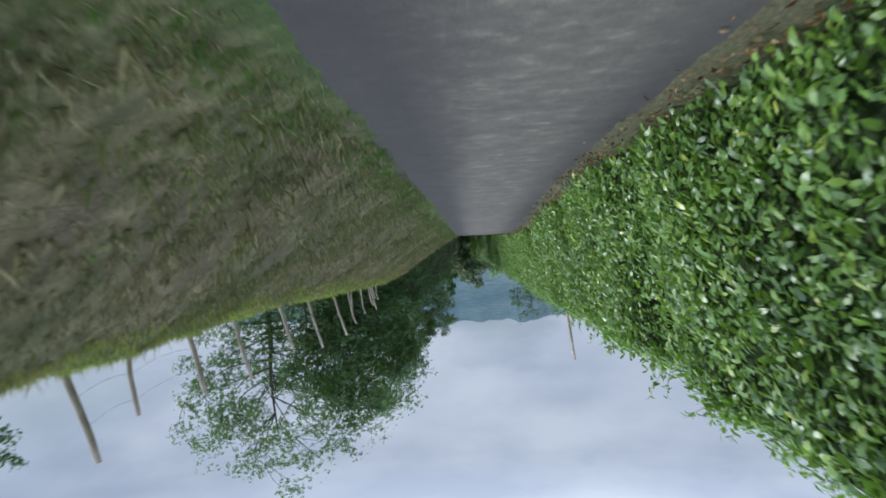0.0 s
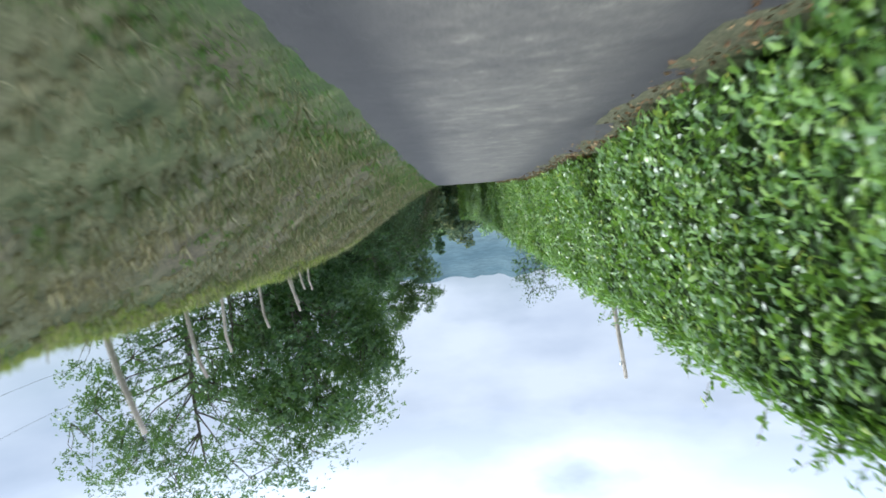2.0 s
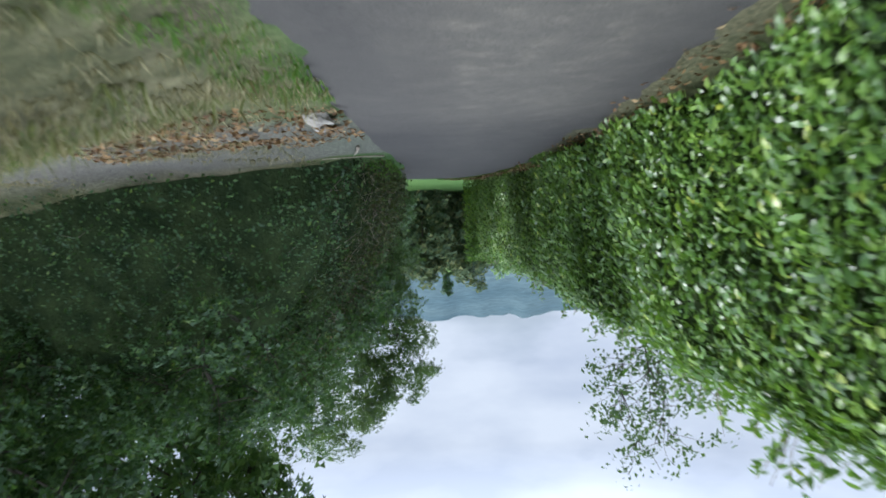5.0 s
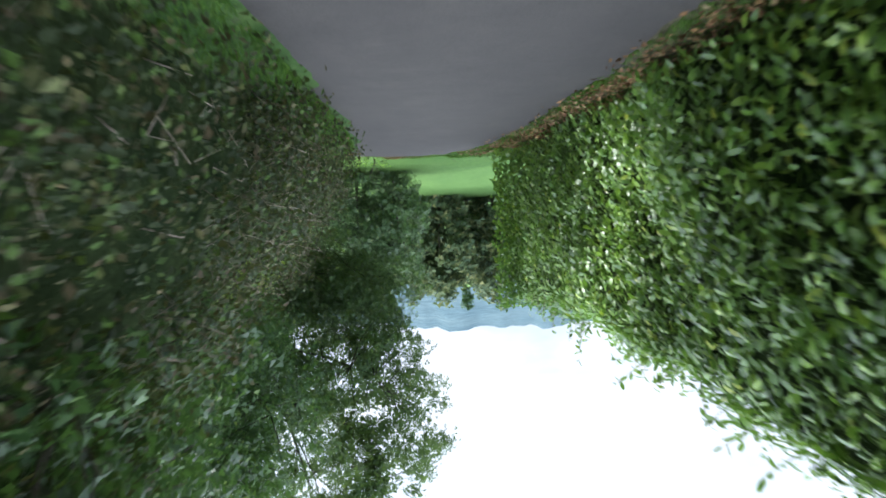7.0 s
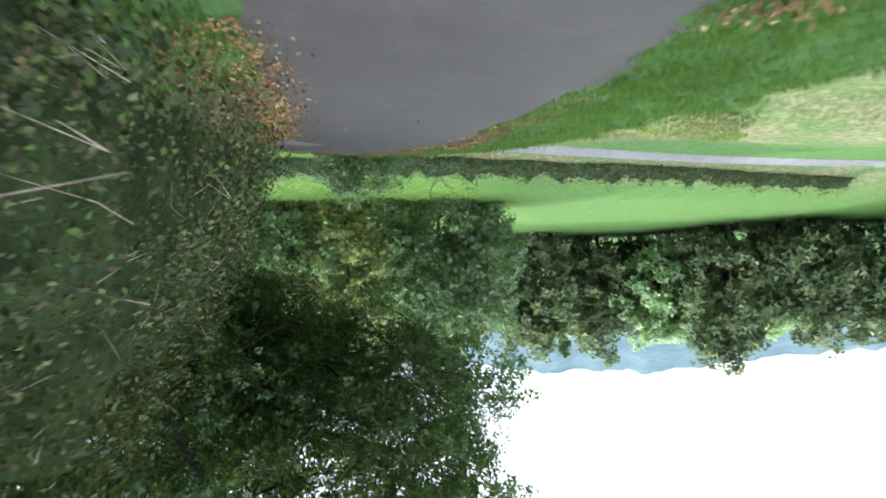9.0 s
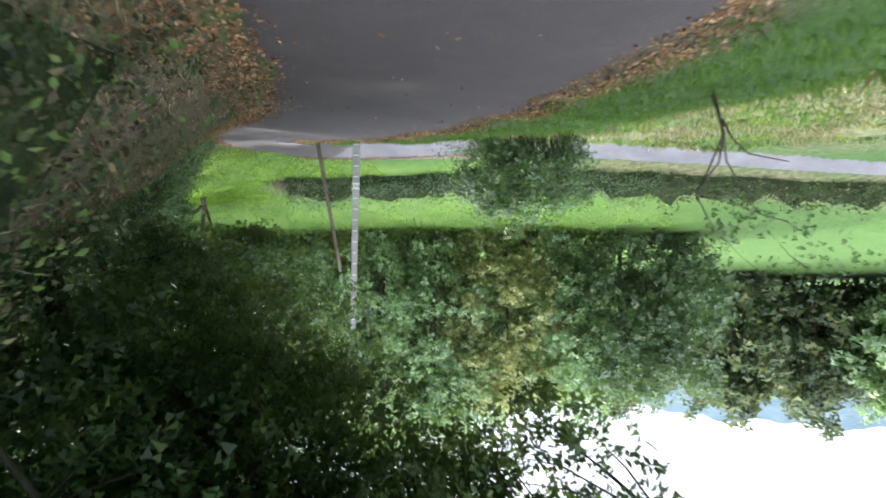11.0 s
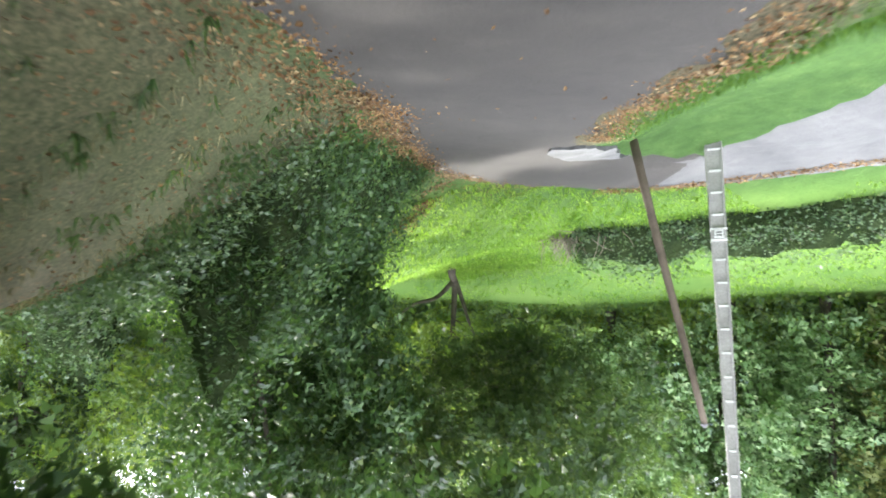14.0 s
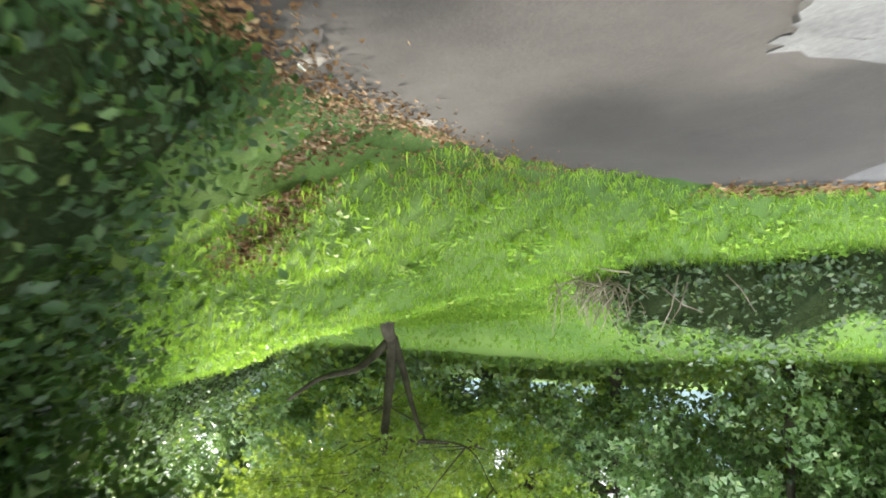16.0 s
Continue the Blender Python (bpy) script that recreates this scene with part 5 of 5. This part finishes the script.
wk = (near_line(ROAD2, wx, wy)[1] > 0) & (near_line(ROAD2, wx, wy)[2] > 2.1) & (near_line(LANE, wx, wy)[2] > 2.0) & (lumps(np.stack([wx, wy, 0 * wx], 1), 1.6, 4.0) > 0.05)
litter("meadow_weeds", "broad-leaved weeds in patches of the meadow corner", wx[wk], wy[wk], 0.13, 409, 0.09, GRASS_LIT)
litter("leaf_litter_corner", "strip of dry leaves on the meadow corner", 29.8 + 2.8 * a_ + g_.normal(0, .2, 1500), 111.05 + 0.6 * a_ + g_.normal(0, .22, 1500), 0.075, 407)
r2p = ROAD2[g_.integers(4, 60, 2400)]
litter("leaf_litter_lower", "brown leaves along the far edge of the lower lane", r2p[:, 0] + 1.75 + g_.normal(0, .2, 2400), r2p[:, 1] + g_.normal(0.2, .2, 2400), 0.09, 408, 0.04)

# ------------------------------------------------------------------ field fence on the bank
def fence_post(kind):
    """A split round post, a little bent, with a weathered cut top."""
    r = np.random.default_rng(500 + kind)
    hgt = (1.6, 1.35, 1.95, 1.8)[kind]
    rad = (0.062, 0.05, 0.055, 0.045)[kind]
    bend = r.normal(0, .03, (5, 3)) * [1, 1, 0]
    pts = np.array([[0, 0, -0.35], [0, 0, 0.0], [0, 0, hgt * .4], [0, 0, hgt * .75], [0, 0, hgt]]) + bend
    me = quick_mesh("fence_post", *tube(pts, [rad * 1.05, rad * 1.05, rad, rad * .95, rad * .85], 8), POSTWOOD, True)
    ob = new("fence_post", me)
    return tagged(ob, "weathered grey wooden fence post leaning on the bank", "fence post", "field fence")


post_places = ((10.5, 6.6, -20, 0), (12.6, 6.6, -7, 1), (15.2, 6.6, -13, 0), (18.0, 6.6, -15, 2), (22.2, 6.6, -14, 0), (25.4, 6.5, -16, 2), (29.3, 6.4, -17, 2), (32.6, 6.4, -12, 3),
               (36.3, 6.9, -4, 3), (40.0, 7.0, -8, 3), (43.9, 7.1, -15, 2), (45.6, 7.4, -12, 3), (47.0, 7.3, -10, 1), (48.4, 7.2, -5, 3))
masters, tops = {}, []
for ys_k, d_k, lean_k, kind_k in post_places:
    fx, fy = lane_place(ys_k, d_k)
    m = pose(fx[0], fy[0], ground_at(fx[0], fy[0]), 3, lean_k, 0)
    if kind_k not in masters:
        masters[kind_k] = fence_post(kind_k)
        masters[kind_k].matrix_basis = m
    else:
        copy_thing(masters[kind_k], m)
    tops.append((m @ Vector((0, 0, 1.05)), m @ Vector((0, 0, 0.55))))
wires = thing("fence_wire", 0, 0, 0, "thin rusty strands of wire between leaning posts", "fence wire", "field fence")
for k in range(2):
    strand = []
    for a, b in zip(tops, tops[1:]):
        strand += [tuple(a[k].lerp(b[k], u) - Vector((0, 0, 0.10 * 4 * u * (1 - u)))) for u in np.linspace(0, 0.84, 6)]
    mesh_part("strand", quick_mesh("strand", *tube(strand, [.0025] * len(strand), 4), WIRE), wires)

# ------------------------------------------------------------------ poles and cables
pole_top = Vector((-6.6, 47.8, 10.2))
pole_foot = Vector((-5.5, 47.6, ground_at(-5.5, 47.6) - 0.3))
tele = thing("telegraph_pole", *pole_foot, "leaning grey wooden telegraph pole behind the hedge", "pole")
rel = np.array(pole_top - pole_foot)
mesh_part("shaft", quick_mesh("shaft", *tube([rel * u for u in np.linspace(0, 1, 6)], np.linspace(.13, .085, 6), 12), POSTWOOD, True), tele)
bm = bmesh.new()
bmesh.ops.create_cone(bm, cap_ends=True, segments=12, radius1=0.05, radius2=0.03, depth=0.16, matrix=Matrix.Translation(Vector(rel * 0.93) + Vector((0.14, 0, 0))))
part("insulator", bm, WHITE, tele, "small pale insulator")
grip = pole_foot.lerp(pole_top, 0.66)
cable = thing("cable", *grip, "thin dark overhead cable running from the pole behind the hedge", "cable")
far_end, sag = Vector((-5.2, -14, 6.4)), 1.2
p = [(grip.lerp(far_end, u) - Vector((0, 0, sag * 4 * u * (1 - u)))) - grip for u in np.linspace(0, 1, 16)]
mesh_part("span", quick_mesh("span", *tube([tuple(v) for v in p], [.014] * 16, 5), WIRE), cable)

# concrete pole: two tapering flanges, a recessed web and cross bars between the openings
CP = (24.6, 115.45)
cz = ground_at(*CP) - 0.2
cpole = thing("concrete_pole", CP[0], CP[1], cz, "pale grey ladder-profile concrete utility pole beside the junction", "pole")
cpole.matrix_basis = pose(CP[0], CP[1], cz, 1.0, -1.0, -33)
CH = 9.6


def flange(side):
    bm = bmesh.new()
    bmesh.ops.create_cube(bm, size=1)
    for v in bm.verts:
        k = v.co.z + 0.5
        half, deep = 0.20 * (1 - k) + 0.11 * k, 0.15 * (1 - k) + 0.09 * k
        v.co = (side * (half - 0.028) + v.co.x * 0.056, v.co.y * 2 * deep, k * CH)
    bmesh.ops.bevel(bm, geom=bm.edges[:], offset=0.008, segments=1, affect="EDGES")
    return bm


part("flange", flange(-1), CONCRETE, cpole)
part("flange", flange(1), CONCRETE, cpole)
bm = bmesh.new()
bmesh.ops.create_cube(bm, size=1)
for v in bm.verts:
    k = v.co.z + 0.5
    half = (0.20 * (1 - k) + 0.11 * k) - 0.05
    v.co = (v.co.x * 2 * half, v.co.y * (0.22 - 0.08 * k), k * CH)
part("web", bm, CONCRETE, cpole)
for k in range(17):
    h = 0.35 + k * 0.55
    u = h / CH
    bm = bmesh.new()
    bmesh.ops.create_cube(bm, size=1)
    half, deep = (0.20 * (1 - u) + 0.11 * u) - 0.05, 0.145 * (1 - u) + 0.085 * u
    for v in bm.verts:
        v.co = (v.co.x * 2 * half, v.co.y * 2 * deep, h + v.co.z * 0.045)
    part("cross_bar", bm, WHITE, cpole, "pale cast cross bar")
for h in (2.35, 2.62):
    u = h / CH
    bm = bmesh.new()
    bmesh.ops.create_cube(bm, size=1)
    for v in bm.verts:
        v.co = (v.co.x * (0.42 - 0.18 * u), v.co.y * (0.32 - 0.12 * u), h + v.co.z * 0.05)
    part("strap", bm, WHITE, cpole, "pale metal strap")
bm = bmesh.new()
bmesh.ops.create_cube(bm, size=1, matrix=Matrix.Translation((0, -0.16, 2.48)) @ Matrix.Diagonal((0.2, 0.02, 0.18, 1)))
plate = part("plate", bm, WHITE, cpole, "small white marker plate with dark bars")
for k in (-0.04, 0.03):
    bm = bmesh.new()
    bmesh.ops.create_cube(bm, size=1, matrix=Matrix.Translation((0, -0.172, 2.48 + k)) @ Matrix.Diagonal((0.13, 0.006, 0.03, 1)))
    part("print_bar", bm, INK, plate)

WP = (24.9, 112.45)
wz = ground_at(*WP) - 0.3
wpole = thing("wooden_pole", WP[0], WP[1], wz, "dark leaning wooden utility pole in the grass", "pole")
ax_ = np.array([-0.75, 1.3, 6.4])
mesh_part("shaft", quick_mesh("shaft", *tube([ax_ * u + np.array([0.02 * math.sin(5 * u), 0, 0]) for u in np.linspace(0, 1, 7)], np.linspace(.10, .07, 7), 12), POLEWOOD, True), wpole)
bm = bmesh.new()
bmesh.ops.create_cone(bm, cap_ends=True, segments=12, radius1=0.1, radius2=0.02, depth=0.09, matrix=Matrix.Translation(Vector(ax_) + Vector((0, 0, 0.03))))
part("cap", bm, WIRE, wpole, "dark metal cap")

# ------------------------------------------------------------------ slab, patch, stones and sticks
def flat_piece(name, label, category, outline, top, thick, material, seed, group="", kind=""):
    """A flat broken slab with an uneven outline, resting on the ground."""
    r = np.random.default_rng(seed)
    bm = bmesh.new()
    o = np.array(outline, float)
    ring_ = []
    for a, b in zip(o, np.roll(o, -1, 0)):
        for u in np.arange(0, 1, 0.2):
            ring_.append(a * (1 - u) + b * u + r.normal(0, .03, 2))
    ring_ = np.array(ring_)
    z = ground(ring_[:, 0], ring_[:, 1])
    up = [bm.verts.new((x, y, h + top)) for (x, y), h in zip(ring_, z)]
    dn = [bm.verts.new((x * 1.0, y, h + top - thick)) for (x, y), h in zip(ring_, z)]
    bm.faces.new(up)
    for i in range(len(up)):
        j = (i + 1) % len(up)
        bm.faces.new((up[i], dn[i], dn[j], up[j]))
    bmesh.ops.recalc_face_normals(bm, faces=bm.faces[:])
    bmesh.ops.triangulate(bm, faces=bm.faces[:])
    me = bpy.data.meshes.new(name)
    bm.to_mesh(me)
    bm.free()
    me.materials.append(material)
    return tagged(new(name, me), label, category, group, kind)


flat_piece("concrete_slab", "pale broken concrete slab at the tip of the grass island", "slab", [(24.75, 109.65), (25.32, 110.15), (25.7, 110.9), (25.97, 111.45), (25.48, 112.95), (25.1, 112.2), (24.75, 111.2), (24.35, 110.2)], 0.07, 0.2, SLAB, 601)
flat_piece("concrete_slab", "narrow pale concrete strip along the broken slab", "slab", [(26.01, 111.52), (26.28, 111.95), (25.98, 112.8), (25.68, 113.57), (25.5, 113.05), (25.75, 112.3)], 0.04, 0.15, SLAB, 604)
flat_piece("road_patch", "pale grey repair patch in the asphalt", "road patch", [(7.75, 88.0), (7.5, 88.8), (7.5, 89.5), (7.85, 89.95), (8.4, 90.0), (8.65, 89.6), (8.3, 88.7)], 0.045, 0.03, ASPHALT_PATCH, 602, kind="structure")


def rock(name, label, x, y, size, seed, material=STONE):
    bm = bmesh.new()
    bmesh.ops.create_icosphere(bm, subdivisions=3, radius=1)
    for v in bm.verts:
        n = noise.noise(v.co * 1.4 + Vector((seed, 0, 0))) * 0.45 + noise.noise(v.co * 3.5 + Vector((0, seed, 0))) * 0.15
        v.co = Vector((v.co.x * size[0], v.co.y * size[1], v.co.z * size[2])) * (1 + n)
    me = bpy.data.meshes.new(name)
    bm.to_mesh(me)
    bm.free()
    me.materials.append(material)
    ob = tagged(new(name, me), label, "rock")
    ob.location = (x, y, ground_at(x, y) + size[2] * 0.35)
    return ob


rock("rock", "pale weathered boulder at the gateway edge", 1.66, 53.9, (0.17, 0.24, 0.09), 3.0)
rock("rock", "small pale stone at the gateway edge", 1.75, 54.5, (0.09, 0.11, 0.05), 8.0)
rock("rock", "pale kerb stone at the foot of the meadow corner", 28.3, 109.9, (0.17, 0.09, 0.035), 12.0)
rock("rock", "pale stone beside the lane edge", 29.1, 111.6, (0.13, 0.08, 0.03), 15.0)


def stick(name, label, pts, r0):
    z = [ground_at(x, y) + h for x, y, h in pts]
    o = np.array([pts[0][0], pts[0][1], z[0]])
    p = np.array([(x, y, h) for (x, y, _), h in zip(pts, z)]) - o
    ob = new(name, quick_mesh(name, *tube(p, np.linspace(r0, r0 * .4, len(p)), 6), TWIG, True))
    ob.location = o
    return tagged(ob, label, "branch")


stick("fallen_branch", "pale bare branch lying on the gravel", [(1.7, 56.9, .03), (1.8, 57.4, .05), (1.95, 58.0, .04)], 0.03)
stick("fallen_branch", "thin pale stick lying at the gravel edge", [(1.55, 58.9, .03), (1.9, 58.5, .06), (2.6, 58.3, .05)], 0.02)

# brush pile of dead branches at the end of the low hedge
bp = (31.5, 118.4)
pile = thing("brush_pile", bp[0], bp[1], ground_at(*bp), "grey tangled pile of dead branches at the hedge end", "brush pile")
b_ = np.random.default_rng(700)
for k in range(95):
    a = np.array([b_.normal(0, .55), b_.normal(0, .4), b_.uniform(0, .3)])
    dirn = np.array([b_.normal(0, .7), b_.normal(0, .5), b_.uniform(-.05, 1.1)])
    e = a + dirn / np.linalg.norm(dirn) * b_.uniform(.4, 1.05)
    e[2] = max(e[2], 0.05)
    mesh_part("dead_branch", quick_mesh("dead_branch", *tube([a, (a + e) / 2 + b_.normal(0, .06, 3), e], [.016, .012, .005], 5), TWIG, True), pile)

# the leaves of the hedge that the lane passes nearest, one by one
lp, lr, lsz = laurel_leaves(300, 6.0, 10.5, 99, layers=(-0.06, 0.0), size=(0.12, 0.17), top=0.95)
leaf_me = quick_mesh("leaf", *BROAD, LAUREL, True)
for p, rt, sc in zip(lp, lr, lsz):
    ob = new("leaf", leaf_me)
    ob.parent = hedge
    ob.matrix_basis = Matrix.LocRotScale(Vector(p), Matrix(rt.tolist()).to_quaternion(), Vector((sc, sc, sc)))
